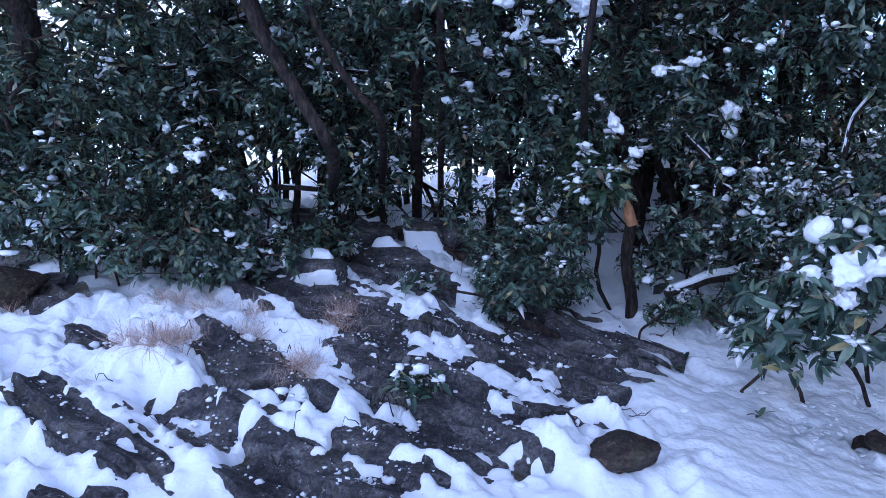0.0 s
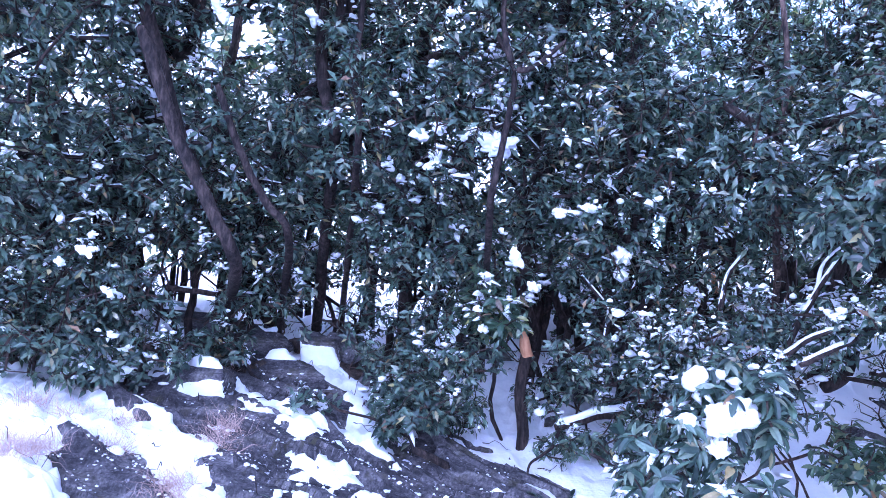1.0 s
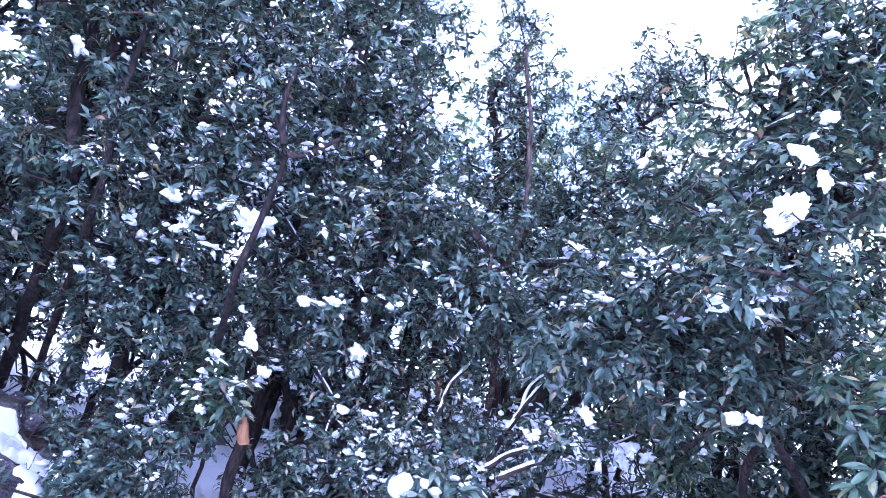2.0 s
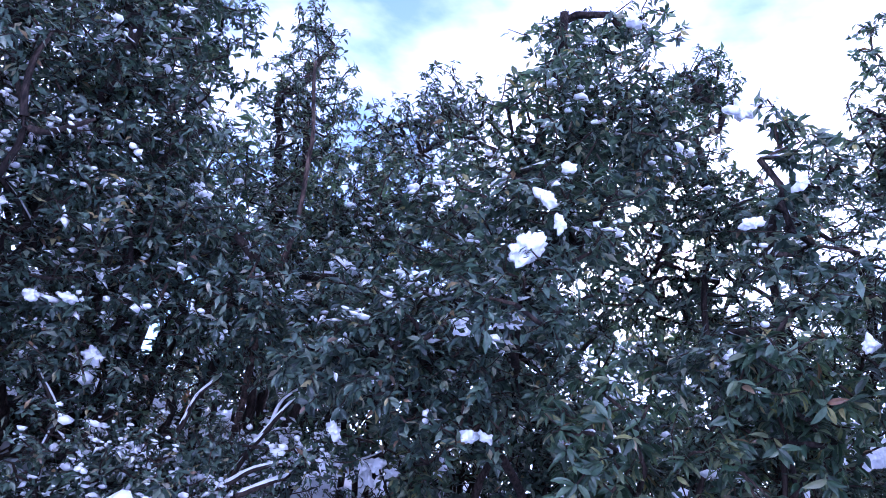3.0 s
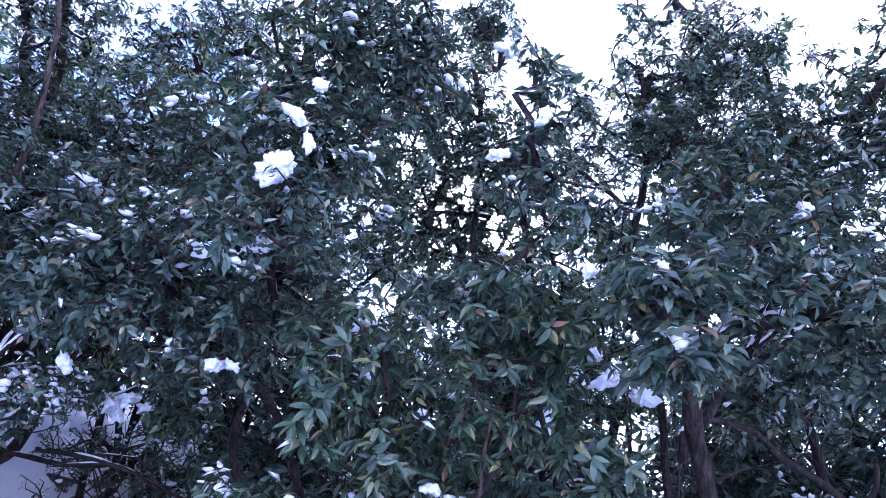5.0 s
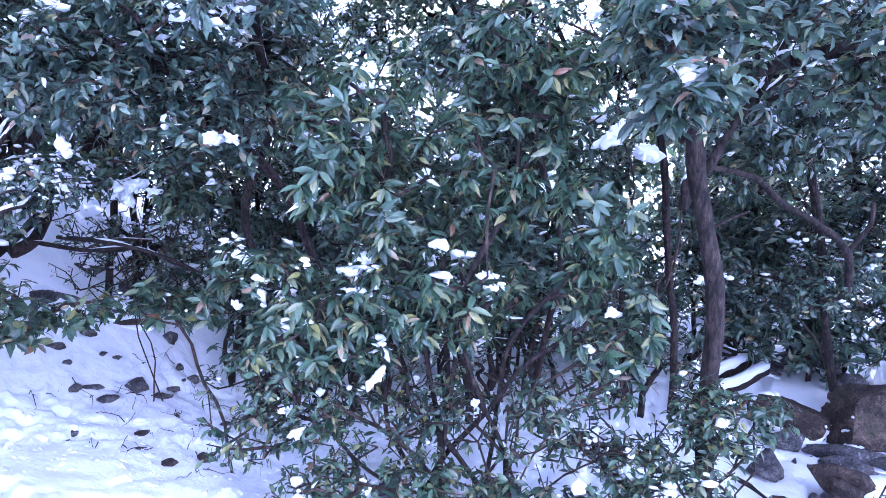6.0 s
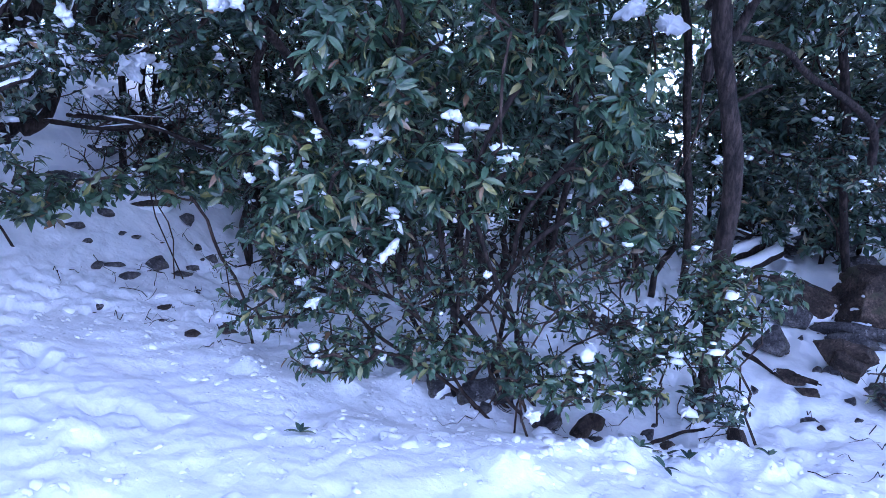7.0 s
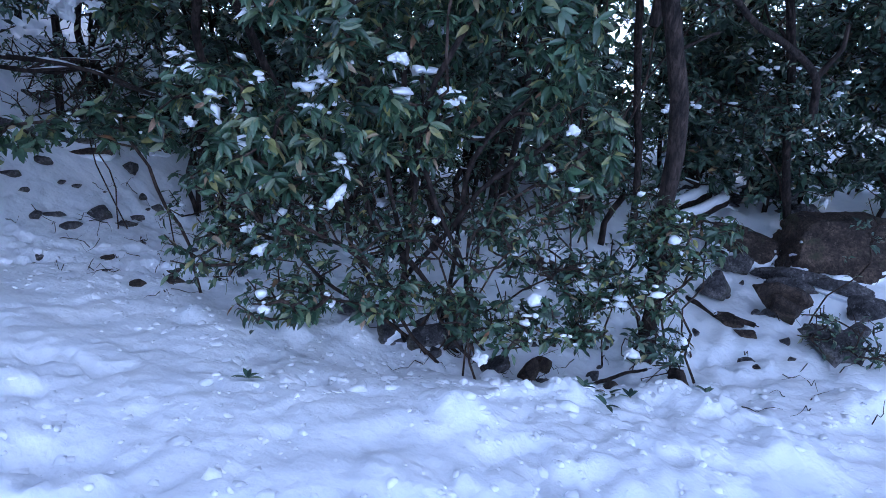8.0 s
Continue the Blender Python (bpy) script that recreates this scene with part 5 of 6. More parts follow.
# bare twigs under the near bush and by the boulders
tree(3.9, 1.0, [((3.48, 1.91, 0.83), (0.5, 0.35, 0.28)), ((3.80, 1.38, 0.73), (0.5, 0.35, 0.28)), ((4.10, 0.84, 0.76), (0.5, 0.35, 0.3)), ((4.36, 0.45, 0.52), (0.4, 0.35, 0.25))], 300, 126, "tangle of thin bare twigs under the bush", 0.007, leaf=0.06, snow=0.03, stems=3, whorl=3, name="undergrowth", group="undergrowth", category="twigs")
tree(4.75, 0.0, [((4.64, 0.15, 0.51), (0.25, 0.25, 0.35)), ((4.90, -0.13, 0.64), (0.28, 0.25, 0.16))], 40, 127, "small leafy shoots round the foot of the trunk", 0.008, leaf=0.075, snow=0.03, stems=5, whorl=6, detail="mid", name="sapling", group="saplings", category="sapling")
tree(4.61, -0.01, [((4.37, -0.04, 0.17), (0.22, 0.2, 0.10))], 30, 131, "small leafy shoots in the snow by the trunk", 0.003, leaf=0.07, snow=0.03, stems=3, whorl=6, detail="mid", name="sapling", group="saplings", category="sapling")
tree(5.12, -1.06, [((5.10, -0.95, 0.22), (0.26, 0.26, 0.2)), ((5.55, -1.15, 0.70), (0.22, 0.2, 0.35)), ((5.0, -1.2, 0.1), (0.2, 0.2, 0.1))], 120, 128, "bare dead shrub with a few twigs in the snow", 0.006, leaf=0.06, snow=0.02, stems=2, whorl=2, name="dead_shrub", group="undergrowth", category="shrub")
tree(-0.15, 2.86, [((-0.12, 3.00, 0.75), (0.13, 0.12, 0.12))], 22, 129, "small leafy sprout growing between the slabs", 0.005, leaf=0.07, snow=0.15, whorl=5, detail="mid", name="sapling", group="saplings", category="sapling")


def sprig(x, y, size, seed):
    """A fallen spray of leaves on the snow."""
    rng = np.random.default_rng(seed)
    g = at_ground(x, y)
    ob = new("fallen_sprig")
    ob.location = (x, y, g)
    for q in range(6):
        a = rng.uniform(0, 6.28)
        axis_v = unit(np.array([[math.cos(a), math.sin(a), rng.uniform(0.05, 0.7)]]))
        up = unit(np.array([[0, 0, 1.0]]) - axis_v * axis_v[0, 2])
        v, t = scatter(LEAF_NEAR, np.array([[x, y, g + 0.012]]), axis_v, np.cross(up, axis_v), up, np.array([size * rng.uniform(0.7, 1.1)]))
        part_mesh("leaf", v, t, LEAF, ob)
    return tagged(ob, "spray of green leaves fallen on the snow", "leaves", "fallen sprigs")


for k, gxy in enumerate(((2.85, 1.54), (3.71, 0.22), (3.63, 0.09), (3.87, 0.02), (4.72, -0.11), (4.13, -0.32), (3.90, 0.13), (1.21, 3.83), (1.36, 4.02), (1.49, 4.17), (1.56, 3.33), (1.20, 3.95))):
    sprig(*gxy, 0.08, 900 + k)

# ---- broken stem ----
def broken_stem(x, y, height, radius, seed):
    rng = np.random.default_rng(seed)
    ob = new("broken_trunk")
    g = at_ground(x, y)
    ob.location = (x, y, g)
    pos = np.array([[x + 0.02 * math.sin(k * 0.9), y, g - 0.1 + k * height / 8] for k in range(9)])
    par = np.arange(-1, 8)
    v, t = weld(*tubes(pos, par, np.full(9, radius), np.arange(1, 9), 12))
    part_mesh("trunk", v + (0.02 * (fbm(v * 9, seed, 3) - 0.5))[:, None], t, BARK, ob)
    top = pos[-1]
    p2 = np.array([top + np.array([-0.012 * k, -0.012, k * 0.045 - 0.06]) for k in range(6)])
    v, t = weld(*tubes(p2, np.arange(-1, 5), np.array([1.02, 1.02, 0.95, 0.8, 0.5, 0.12]) * radius, np.arange(1, 6), 10))
    part_mesh("split_end", v + (0.03 * (fbm(v * 14, seed + 2, 3) - 0.5))[:, None], t, SPLIT_WOOD, ob, "raw orange split wood")
    return tagged(ob, "broken tree stem with raw orange split wood", "tree stump")


broken_stem(1.31, 4.80, 0.80, 0.042, 3)
broken_stem(2.97, 5.19, 1.0, 0.03, 5)

# ---- bent limbs with snow ----
DARK = "dark leaning stem of an evergreen tree"
limb([(3.69, 5.44, 1.82), (3.73, 5.41, 1.97), (3.86, 5.29, 2.26), (3.98, 5.15, 2.56), (4.07, 4.99, 2.97)], 0.055, 0.035)
limb([(4.11, 5.13, 1.92), (4.16, 5.08, 2.11), (4.24, 4.99, 2.32), (4.47, 4.75, 2.56), (4.60, 4.56, 2.80), (4.73, 4.33, 3.12)], 0.045, 0.02)
limb([(4.20, 5.18, 2.03), (4.34, 5.02, 2.44), (4.40, 4.92, 2.69), (4.57, 4.70, 2.94)], 0.04, 0.025, label=DARK, snow=False)
limb([(3.68, 5.44, 1.28), (3.74, 5.30, 1.44), (3.88, 5.19, 1.64), (4.02, 5.08, 1.85), (4.10, 5.13, 2.12)], 0.07, 0.045)
limb([(3.92, 5.53, 1.72), (3.89, 5.53, 2.09), (3.83, 5.48, 2.73), (3.65, 5.43, 3.36), (3.57, 5.19, 4.10)], 0.055, 0.03, label=DARK, snow=False)
limb([(4.21, 5.18, 1.98), (4.13, 5.17, 2.55), (4.11, 5.10, 2.93), (3.97, 5.07, 3.39)], 0.035, 0.02, label=DARK, snow=False)
limb([(2.78, 5.51, 1.76), (2.78, 5.50, 1.96), (2.80, 5.45, 2.37), (2.79, 5.38, 2.76)], 0.045, 0.025, label=DARK, snow=False)
limb([(2.15, 5.56, 1.81), (2.20, 5.54, 1.94), (2.27, 5.48, 2.24), (2.41, 5.39, 2.49)], 0.045, 0.025)
limb([(-1.46, 4.16, 3.62), (-1.36, 4.32, 3.34), (-1.22, 4.52, 2.87), (-1.06, 4.76, 2.48)], 0.045, 0.05, label=DARK, snow=False)
limb([(4.66, 0.22, 1.90), (4.65, 0.20, 2.06), (4.65, 0.10, 2.13), (4.72, -0.03, 2.39), (4.77, -0.18, 2.62), (4.76, -0.36, 3.02)], 0.035, 0.02)
limb([(4.70, 0.25, 2.30), (4.60, 0.17, 2.37), (4.50, 0.03, 2.43)], 0.03, 0.018)
limb([(4.94, 0.16, 2.17), (5.05, 0.07, 2.19), (5.27, -0.15, 2.14), (5.49, -0.29, 2.02), (5.80, -0.54, 1.89), (6.01, -0.69, 1.73), (6.11, -0.72, 1.45)], 0.016, 0.03, label="bent dark branch by the boulders", snow=False)
limb([(6.01, -0.68, 1.72), (5.98, -0.82, 1.92), (5.97, -0.83, 2.11)], 0.02, 0.014)
limb([(5.08, 0.16, 1.80), (5.09, 0.01, 1.88), (5.20, -0.12, 1.94)], 0.012, 0.008)
limb([(1.69, 5.61, 2.19), (1.82, 5.46, 2.22), (2.01, 5.41, 2.10), (2.11, 5.39, 1.89), (2.21, 5.46, 1.72)], 0.045, 0.03)
limb([(1.99, 5.87, 1.35), (1.92, 5.89, 1.74), (1.93, 5.77, 1.90), (2.10, 5.60, 1.96)], 0.05, 0.03)
limb([(2.36, 5.95, 1.40), (2.40, 5.93, 1.79), (2.53, 5.73, 2.15), (2.75, 5.44, 2.61)], 0.045, 0.03)
limb([(-1.26, 5.04, 1.79), (-0.94, 5.11, 1.77), (-0.62, 5.25, 1.80)], 0.022, 0.018)
limb([(-2.44, 4.88, 2.60), (-2.04, 5.05, 2.66), (-1.68, 5.18, 2.70), (-1.30, 5.23, 2.45)], 0.02, 0.012)
limb([(3.50, 4.16, 1.57), (3.67, 3.79, 1.55), (3.86, 3.51, 1.47), (4.01, 3.23, 1.37)], 0.018, 0.008)
limb([(3.50, 4.40, 1.53), (3.74, 3.99, 1.49), (3.90, 3.74, 1.53)], 0.016, 0.008)
limb([(3.21, 2.76, 2.99), (3.40, 2.49, 2.78), (3.60, 2.17, 2.55)], 0.016, 0.02)
limb([(5.09, -0.04, 2.54), (5.24, -0.31, 2.81), (5.24, -0.69, 3.12)], 0.018, 0.010)
limb([(7.08, 0.40, 0.53), (7.70, 0.09, 0.68), (8.37, -0.23, 0.89)], 0.07, 0.06, "log", "fallen log with a thick ridge of snow", "log", load=0.95)
limb([(7.85, 0.55, 0.69), (8.65, 0.37, 0.97)], 0.06, 0.05, "log", "fallen log with a thick ridge of snow", "log", load=0.95)

# stems that stand out at the front of the old trees
STEM = "bent bare stem of an old evergreen tree"
limb([(-1.33, 3.97, 3.23), (-1.09, 4.04, 2.69), (-0.90, 4.09, 2.33), (-0.67, 4.14, 1.94), (-0.81, 5.03, 1.73), (-0.95, 5.92, 1.41)], 0.04, 0.038, label=STEM, snow=False, mat=BARK)
limb([(-0.91, 4.24, 3.03), (-0.76, 4.27, 2.68), (-0.56, 4.31, 2.35), (-0.39, 4.33, 2.15), (-0.46, 5.15, 1.84), (-0.54, 5.98, 1.38)], 0.024, 0.028, label=STEM, snow=False, mat=BARK)
limb([(-0.07, 4.25, 4.06), (-0.07, 4.25, 3.64), (-0.08, 4.25, 3.28), (-0.01, 4.25, 2.76), (-0.01, 5.12, 2.18), (-0.02, 6.00, 1.40)], 0.02, 0.026, label=STEM, snow=False, mat=BARK)
limb([(-0.43, 4.52, 4.18), (-0.34, 4.53, 3.78), (-0.30, 4.54, 3.29), (-0.17, 4.54, 2.80), (-0.20, 5.27, 2.23), (-0.23, 6.00, 1.44)], 0.04, 0.045, label=STEM, snow=False, mat=BARK)
limb([(0.51, 4.07, 4.08), (0.79, 4.03, 3.53), (0.91, 4.01, 3.28), (0.89, 4.01, 2.92), (0.83, 4.02, 2.43), (1.02, 4.95, 1.91), (1.22, 5.88, 1.18)], 0.014, 0.026, label=STEM, snow=False, mat=BARK)
limb([(1.17, 3.79, 3.43), (1.01, 3.83, 3.26), (0.88, 3.86, 3.22)], 0.012, 0.022, label=DARK, snow=False, mat=BARK)
limb([(0.82, 3.87, 3.83), (0.80, 3.88, 3.55), (0.88, 3.86, 3.22)], 0.012, 0.022, label=DARK, snow=False, mat=BARK)
limb([(2.51, 3.95, 4.82), (2.63, 3.87, 4.12), (2.67, 3.84, 3.50), (2.64, 3.87, 2.96), (2.63, 3.87, 2.56), (3.00, 4.42, 1.91), (3.37, 4.97, 1.05)], 0.014, 0.028, label=STEM, snow=False, mat=BROWN_BARK)

# limbs over the open snow beside the bush
limb([(3.16, 4.60, 1.39), (3.33, 4.51, 1.53), (3.47, 4.42, 1.65), (3.55, 4.24, 1.85), (3.60, 4.07, 2.01)], 0.042, 0.03, load=0.95)
limb([(3.33, 4.39, 1.44), (3.45, 4.32, 1.54), (3.55, 4.37, 1.68), (3.63, 4.42, 1.90)], 0.05, 0.03, label=DARK, snow=False)
limb([(3.39, 4.24, 1.53), (3.59, 3.99, 1.49), (3.81, 3.70, 1.52), (3.91, 3.48, 1.43), (4.05, 3.21, 1.36)], 0.016, 0.007)
limb([(3.59, 3.99, 1.49), (3.73, 3.89, 1.57), (3.92, 3.61, 1.59)], 0.010, 0.005)
limb([(3.47, 4.17, 1.88), (3.57, 3.97, 1.92), (3.69, 3.76, 1.96), (3.74, 3.58, 2.06)], 0.026, 0.014, load=0.9)
limb([(3.27, 4.53, 1.85), (3.36, 4.46, 2.02), (3.43, 4.39, 2.18), (3.45, 4.34, 2.40)], 0.05, 0.035, label=DARK, snow=False)
limb([(4.00, 4.06, 1.58), (4.22, 3.73, 1.79), (4.33, 3.45, 2.03)], 0.012, 0.006)
# dark limbs low over the rocks
limb([(-0.53, 4.55, 1.04), (-0.32, 4.57, 1.10), (-0.14, 4.68, 1.14), (0.06, 4.79, 1.17)], 0.012, 0.018)
limb([(-0.46, 4.44, 0.92), (-0.36, 4.56, 1.04), (-0.25, 4.68, 1.11)], 0.008, 0.014, label=DARK, snow=False)
limb([(-0.13, 4.46, 0.94), (0.02, 4.57, 1.00), (0.18, 4.78, 1.14)], 0.012, 0.02, label=DARK, snow=False)
limb([(1.22, 4.26, 0.74), (1.28, 4.37, 0.84), (1.43, 4.44, 0.92), (1.52, 4.53, 1.05)], 0.007, 0.012, label=DARK, snow=False)
limb([(1.53, 4.73, 1.02), (1.69, 4.69, 1.08), (1.90, 4.72, 1.14), (2.14, 4.73, 1.18)], 0.03, 0.04, load=0.95)
limb([(1.63, 4.26, 0.93), (1.73, 4.11, 0.88), (1.74, 3.97, 0.75)], 0.012, 0.006, label=DARK, snow=False)
# snowy limbs climbing through the deep thicket
for pts in (
    [(2.72, 3.90, 1.68), (2.82, 3.82, 1.97), (2.89, 3.76, 2.14), (3.03, 3.76, 2.34)],
    [(3.08, 3.53, 1.93), (3.14, 3.45, 2.23), (3.31, 3.41, 2.39), (3.42, 3.40, 2.61)],
    [(2.67, 3.69, 1.58), (2.82, 3.60, 1.69), (2.96, 3.62, 1.76), (3.14, 3.48, 1.98)],
    [(1.87, 4.54, 1.35), (1.82, 4.57, 1.63), (1.81, 4.56, 1.87), (1.60, 4.61, 2.14)],
    [(2.74, 3.89, 1.78), (2.84, 3.81, 2.01), (2.93, 3.84, 2.22), (3.13, 3.79, 2.43)],
    [(2.56, 3.77, 1.59), (2.73, 3.66, 1.75), (2.91, 3.53, 1.83)],
    [(2.47, 4.25, 1.90), (2.51, 4.22, 2.12), (2.69, 4.20, 2.39)],
):
    limb(pts, 0.020, 0.011, load=0.9)
# logs and sticks among the boulders
limb([(6.80, 0.38, 0.47), (7.17, 0.07, 0.56), (7.88, -0.21, 0.69)], 0.06, 0.055, "log", "fallen log with a thick ridge of snow", "log", load=0.95)
limb([(5.58, -0.07, 0.18), (5.44, -0.19, 0.16), (5.33, -0.30, 0.12)], 0.022, 0.018, "log", "short weathered log lying in the snow", "log")
limb([(5.37, -0.39, 0.13), (5.32, -0.55, 0.11)], 0.02, 0.016, "log", "short weathered log lying in the snow", "log", snow=False)
limb([(4.05, 0.25, -0.02), (4.38, 0.15, -0.05), (4.57, 0.01, -0.04)], 0.012, 0.008, "stick", "dark stick lying in the snow", "stick", snow=False)
# rocks on the open slope and round the boulders
for k, (gxy, sx, sy, sz, turn, mat, cap) in enumerate((
    ((4.54, 4.62), 0.22, 0.07, 0.06, -25, BOULDER, 0.4), ((4.73, 4.95), 0.12, 0.09, 0.10, 0, SLATE, 0.0), ((4.53, 5.21), 0.16, 0.10, 0.08, 10, SLATE, 0.4),
    ((5.27, 4.60), 0.15, 0.10, 0.07, 0, BOULDER, 0.3), ((4.09, 4.59), 0.08, 0.06, 0.04, 0, SLATE, 0.0), ((5.51, 5.38), 0.12, 0.09, 0.07, 0, SLATE, 0.3),
    ((8.86, 0.28), 0.40, 0.22, 0.13, 89, BOULDER, 0.5), ((8.15, -0.29), 0.16, 0.13, 0.11, 89, SLATE, 0.2), ((8.22, -0.61), 0.26, 0.14, 0.10, 84, SLATE, 0.2),
    ((6.10, -0.80), 0.24, 0.10, 0.07, 87, SLATE, 0.0), ((5.62, -0.67), 0.14, 0.12, 0.12, 89, BOULDER, 0.0), ((6.50, -0.36), 0.26, 0.16, 0.15, 79, BOULDER, 0.0),
    # the stone at (5.22, -0.98) stands in for a dark clump of roots
    ((5.22, -0.98), 0.25, 0.20, 0.19, 0, SLATE, 0.0), ((4.70, 0.07), 0.13, 0.09, 0.07, 30, SLATE, 0.2), ((4.53, -0.14), 0.10, 0.08, 0.07, 10, BOULDER, 0.0),
    ((4.52, 1.32), 0.16, 0.09, 0.08, -30, SLATE, 0.3), ((5.47, 0.97), 0.14, 0.12, 0.12, 0, BOULDER, 0.2), ((8.40, 0.88), 0.25, 0.16, 0.12, 0, SLATE, 0.4))):
    boulder(*gxy, sx, sy, sz, turn, 700 + k, 0.3, mat, angular=0.9, snow=cap)

# stones scattered through the snow: along the boulders, on the open slope, under the trees
stone_rng = np.random.default_rng(909)
for x0, x1, y0, y1, count, smallest, largest in ((5.3, 7.0, -2.2, 0.9, 12, 0.04, 0.11), (4.5, 5.3, -1.2, 0.5, 12, 0.03, 0.08), (3.3, 4.8, 2.6, 4.4, 16, 0.025, 0.10), (-1.4, 3.2, 4.75, 6.6, 40, 0.07, 0.30), (3.9, 4.9, 0.2, 1.6, 12, 0.05, 0.14)):
    for _ in range(count):
        size = smallest + (largest - smallest) * stone_rng.uniform() ** 2.2
        sx, sy = stone_rng.uniform(x0, x1), stone_rng.uniform(y0, y1)
        boulder(sx, sy, size, size * stone_rng.uniform(0.5, 0.9), size * stone_rng.uniform(0.35, 0.7), stone_rng.uniform(-60, 60), int(stone_rng.integers(1000, 9000)), 0.48, SLATE if stone_rng.uniform() < 0.7 else BOULDER, angular=0.85, snow=float(stone_rng.choice([0.0, 0.0, 0.5])), label="dark broken stone sunk in the snow")
# twigs dropped on the snow
twig_rng = np.random.default_rng(515)
tp, tq, tr, count = [], [], [], 0
for x0, x1, y0, y1, many in ((4.2, 6.4, -1.8, 0.6, 60), (3.3, 4.8, 2.6, 4.4, 70), (-1.5, 3.2, 4.4, 6.4, 130), (3.8, 4.6, 0.3, 1.6, 50), (-1.5, 1.0, 2.4, 4.2, 25)):
    for _ in range(many):
        x, y, a, ln = twig_rng.uniform(x0, x1), twig_rng.uniform(y0, y1), twig_rng.uniform(0, 6.28), twig_rng.uniform(0.05, 0.24)
        bend = twig_rng.uniform(-1.2, 1.2)
        for q in range(6):
            tp.append((x, y, 0.0))
            tq.append(count - 1 if q else -1)
            tr.append(0.0032 * (1 - 0.13 * q))
            count += 1
            x, y = x + ln / 5 * math.cos(a), y + ln / 5 * math.sin(a)
            a += bend / 5 + twig_rng.normal(0, 0.15)
tp = np.array(tp)
tp[:, 2] = snow_top(tp[:, 0], tp[:, 1]) + 0.004 + 0.05 * twig_rng.uniform(0, 1, len(tp)) ** 3
tv, tt = tubes(tp, np.array(tq), np.array(tr), np.nonzero(np.array(tq) >= 0)[0], 4)
litter = new("fallen_twigs", mesh_from("fallen_twigs", tv, tt, BARK))
tagged(litter, "dark fallen twigs scattered over the snow", "twigs", kind="stuff")

# ---- snow lumps ----
for k, (place, size) in enumerate((
    ((2.58, 1.69, 2.90), 0.125), ((2.50, 1.56, 3.12), 0.055), ((2.56, 1.50, 3.00), 0.045), ((2.51, 1.46, 3.26), 0.05),
    ((2.77, 3.32, 3.09), 0.10), ((3.17, -0.01, 2.27), 0.075), ((2.99, 2.21, 2.07), 0.065), ((3.04, 2.14, 2.08), 0.045),
    ((2.76, 3.04, 2.03), 0.06), ((4.64, -0.49, 3.38), 0.07), ((3.37, 1.02, 2.56), 0.06), ((3.30, 1.65, 2.35), 0.06),
    ((3.10, 0.82, 3.13), 0.05), ((3.43, 1.63, 2.40), 0.05), ((3.27, 0.11, 2.59), 0.055), ((3.30, 0.42, 2.60), 0.045),
    ((3.85, 1.12, 4.30), 0.09), ((3.10, 0.60, 3.30), 0.045), ((3.55, 3.53, 1.85), 0.07), ((3.67, 3.42, 1.90), 0.05),
    ((0.88, 4.19, 2.85), 0.115), ((0.69, 4.21, 2.91), 0.06), ((0.49, 4.23, 2.92), 0.07), ((0.49, 4.29, 2.71), 0.06),
    ((1.35, 4.28, 2.46), 0.06), ((1.52, 4.21, 2.50), 0.055), ((1.86, 4.46, 2.25), 0.08), ((1.09, 4.40, 2.17), 0.065),
    ((1.23, 4.39, 1.96), 0.05), ((2.05, 4.12, 3.46), 0.065), ((2.81, 3.41, 3.12), 0.10), ((2.62, 4.19, 2.20), 0.05),
    ((0.19, 4.42, 2.69), 0.06), ((0.29, 4.44, 2.62), 0.04), ((-0.96, 4.24, 3.52), 0.07), ((-0.38, 4.30, 3.59), 0.06),
    ((1.69, 2.81, 1.31), 0.12), ((1.64, 2.82, 1.20), 0.07), ((1.74, 2.78, 1.39), 0.06), ((0.93, 4.48, 1.67), 0.045),
    ((-1.34, 4.15, 1.69), 0.05), ((-1.49, 4.09, 1.91), 0.05), ((-0.61, 4.32, 3.22), 0.05), ((-1.59, 4.05, 1.83), 0.04),
    ((5.25, 1.00, 2.44), 0.10), ((5.39, 0.81, 2.50), 0.11), ((5.45, 0.60, 2.38), 0.10), ((5.13, 1.18, 2.14), 0.09), ((5.43, 0.93, 2.65), 0.08),
    ((3.78, 4.31, 2.65), 0.10), ((3.72, 4.38, 2.54), 0.06), ((3.20, 4.08, 1.99), 0.05),
    ((4.50, 0.07, 1.76), 0.035), ((3.47, 1.50, 0.92), 0.045), ((3.69, 1.05, 0.82), 0.03), ((3.37, 1.53, 1.53), 0.05),
    ((3.55, 1.22, 1.61), 0.05), ((3.66, 1.00, 1.46), 0.04), ((3.95, 0.44, 1.31), 0.045), ((3.22, 1.78, 0.65), 0.04),
    ((3.16, 2.11, 1.50), 0.045), ((3.58, 1.37, 1.16), 0.035), ((3.63, 3.68, 1.91), 0.10), ((3.71, 3.62, 1.96), 0.07), ((3.58, 3.73, 1.87), 0.07), ((3.27, 4.16, 1.99), 0.06), ((3.44, 3.81, 2.05), 0.05), ((3.41, 3.47, 1.87), 0.05), ((3.50, 3.39, 1.92), 0.05),
    ((4.75, 0.21, 2.08), 0.06), ((3.40, 1.63, 1.01), 0.03), ((3.14, 2.14, 1.25), 0.035), ((3.63, 0.74, 0.16), 0.04),
)):
    snow_clump(*place, size, 300 + k)

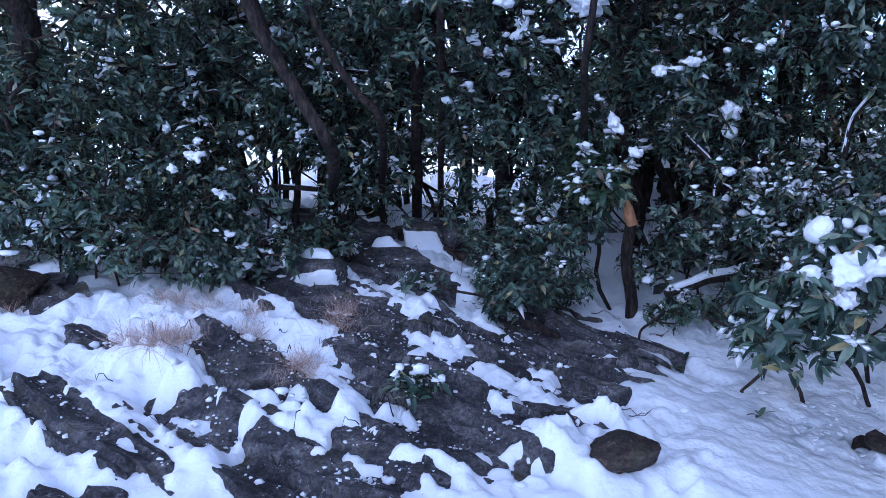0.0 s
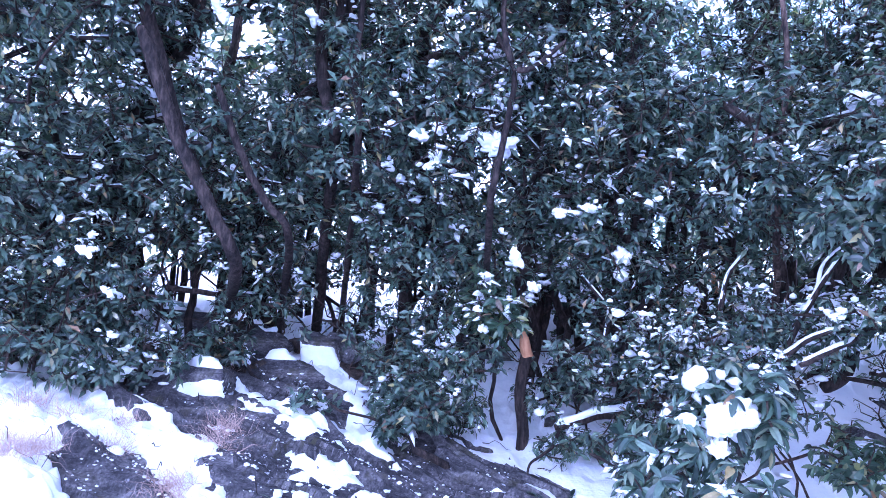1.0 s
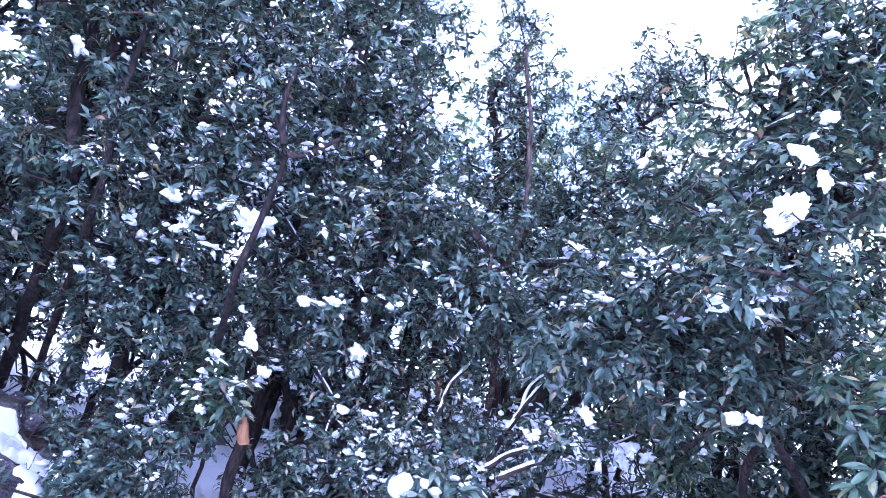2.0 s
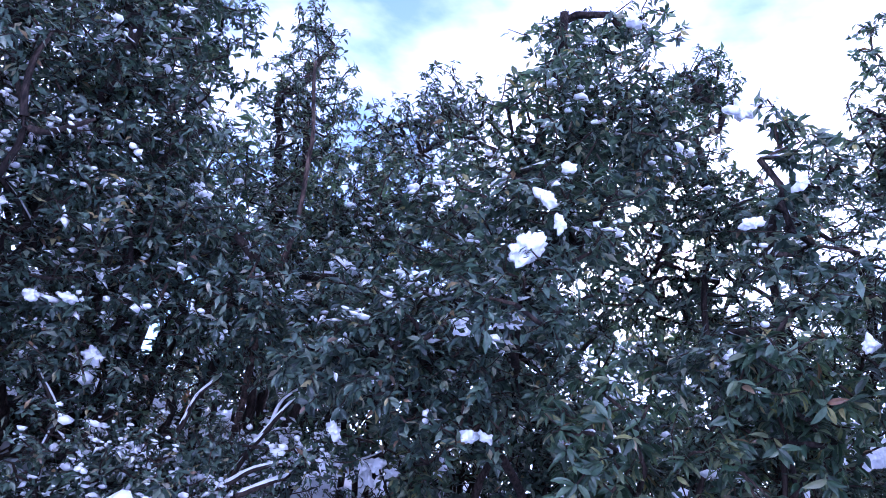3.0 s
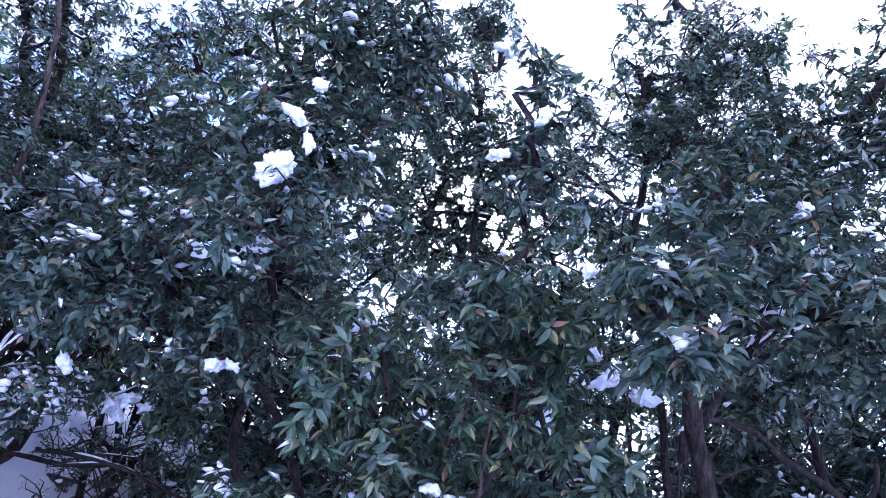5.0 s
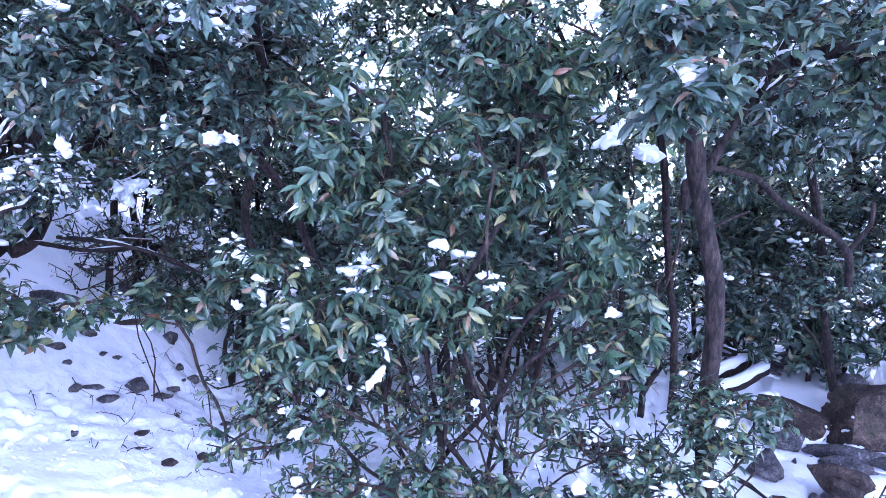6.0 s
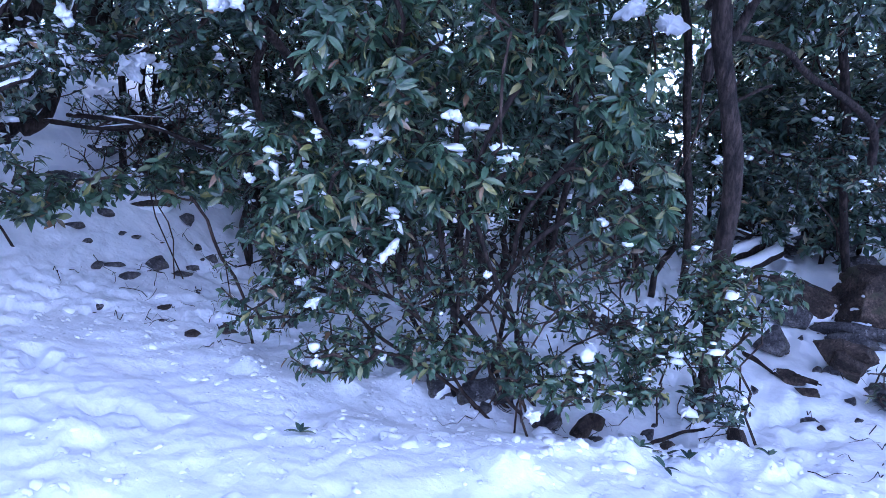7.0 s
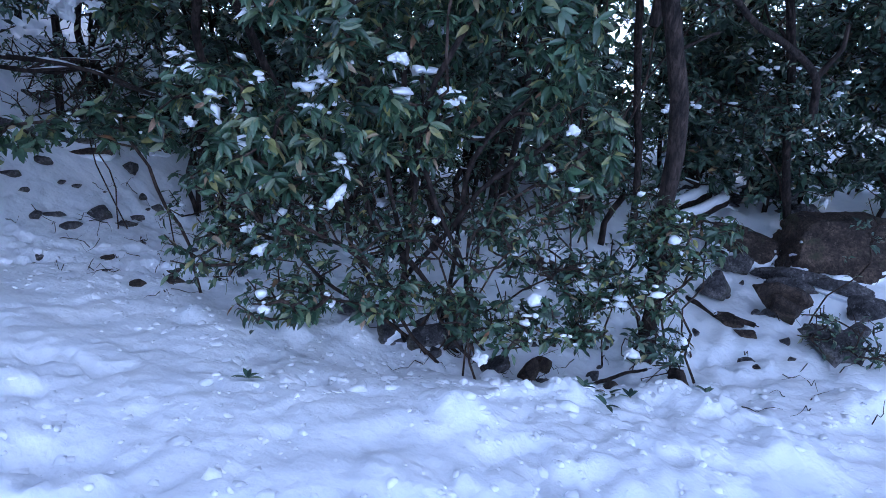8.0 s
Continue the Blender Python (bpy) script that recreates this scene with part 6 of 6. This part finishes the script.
# ---- snow clods on the ground ----
clod_rng = np.random.default_rng(55)
n_clods = 220
cx, cy = clod_rng.uniform(-1.8, 4.6, n_clods), clod_rng.uniform(-0.8, 4.2, n_clods)
edge_x = clod_rng.uniform(0, 1, 150)
cx = np.concatenate([cx, 2.9 + 1.3 * edge_x + clod_rng.normal(0, 0.15, 150)])
cy = np.concatenate([cy, 1.65 - 1.9 * edge_x + clod_rng.normal(0, 0.15, 150)])
cr = clod_rng.gamma(2.2, 0.006, len(cx)) + 0.005
cr[-40:] += clod_rng.uniform(0.005, 0.03, 40)
cv, ct = lumps(np.stack([cx, cy, snow_top(cx, cy) - cr * 0.25], 1), cr, clod_rng, 2)
# small mounds that roughen the trodden snow
mx, my = clod_rng.uniform(1.7, 4.7, 3600), clod_rng.uniform(-1.2, 3.9, 3600)
patch = fbm(np.stack([mx * 1.1, my * 1.1, 0 * mx], 1), 97, 2) > 0.42
mx, my = mx[patch], my[patch]
mr = clod_rng.gamma(2.2, 0.0055, len(mx)) + 0.006
mv, mt = lumps(np.stack([mx, my, snow_top(mx, my) - mr * 0.40], 1), mr, clod_rng, 1)
cv, ct = np.concatenate([cv, mv]), np.concatenate([ct, mt + len(cv)])
cv2, ct2 = lumps(*CRUMBS, clod_rng, 1)
crumbs = new("snow_crumbs", mesh_from("snow_crumbs", cv2, ct2, SNOW))
tagged(crumbs, "crumbs of snow along the edges of the bare rock", "snow", kind="stuff")
clods = new("snow_clods", mesh_from("snow_clods", cv, ct, SNOW))
tagged(clods, "small crumbs and clods of snow on the ground", "snow", kind="stuff")

# ---- dry grass on the slabs ----
def grass_tuft(x, y, size, seed, lean=0.0):
    rng = np.random.default_rng(seed)
    g = at_ground(x, y) - 0.02
    n = 220
    foot = np.array([x, y, g]) + rng.normal(0, 0.055, (n, 3)) * np.array([1, 1, 0])
    way = unit(rng.normal(0, 0.75, (n, 3)) + np.array([lean, -0.3, 0.8]))
    ln = 1.15 * size * rng.uniform(0.4, 1.2, n)
    mid = foot + way * (ln * 0.55)[:, None]
    tip = mid + unit(way + np.array([0, 0, -0.35]) + rng.normal(0, 0.25, (n, 3))) * (ln * 0.5)[:, None]
    w = unit(np.cross(way, rng.normal(size=(n, 3)))) * 0.0009
    v = np.stack([foot - w, foot + w, mid - w, mid + w, tip], 1).reshape(-1, 3)
    t = (np.array([(0, 1, 3), (0, 3, 2), (2, 3, 4)])[None] + (np.arange(n) * 5)[:, None, None]).reshape(-1, 3)
    ob = new("grass_tuft")
    ob.location = (x, y, g)
    part_mesh("grass", v, t, DRY_GRASS, ob, kind="stuff")
    return tagged(ob, "tuft of dry reddish grass in the snow", "grass", "dry grass tufts")


for k, (gxy, size) in enumerate((((-1.54, 3.60), 0.20), ((-1.34, 3.25), 0.16), ((-1.30, 3.38), 0.14), ((-1.50, 3.32), 0.14), ((-1.08, 3.68), 0.16), ((-1.10, 3.98), 0.14), ((-0.60, 3.71), 0.18), ((-0.58, 4.00), 0.16), ((-0.68, 3.33), 0.16), ((-0.68, 3.24), 0.12), ((-1.38, 3.97), 0.14), ((-1.60, 3.98), 0.14), ((-2.53, 3.97), 0.16), ((-0.83, 4.90), 0.14))):
    grass_tuft(*gxy, size, 500 + k)
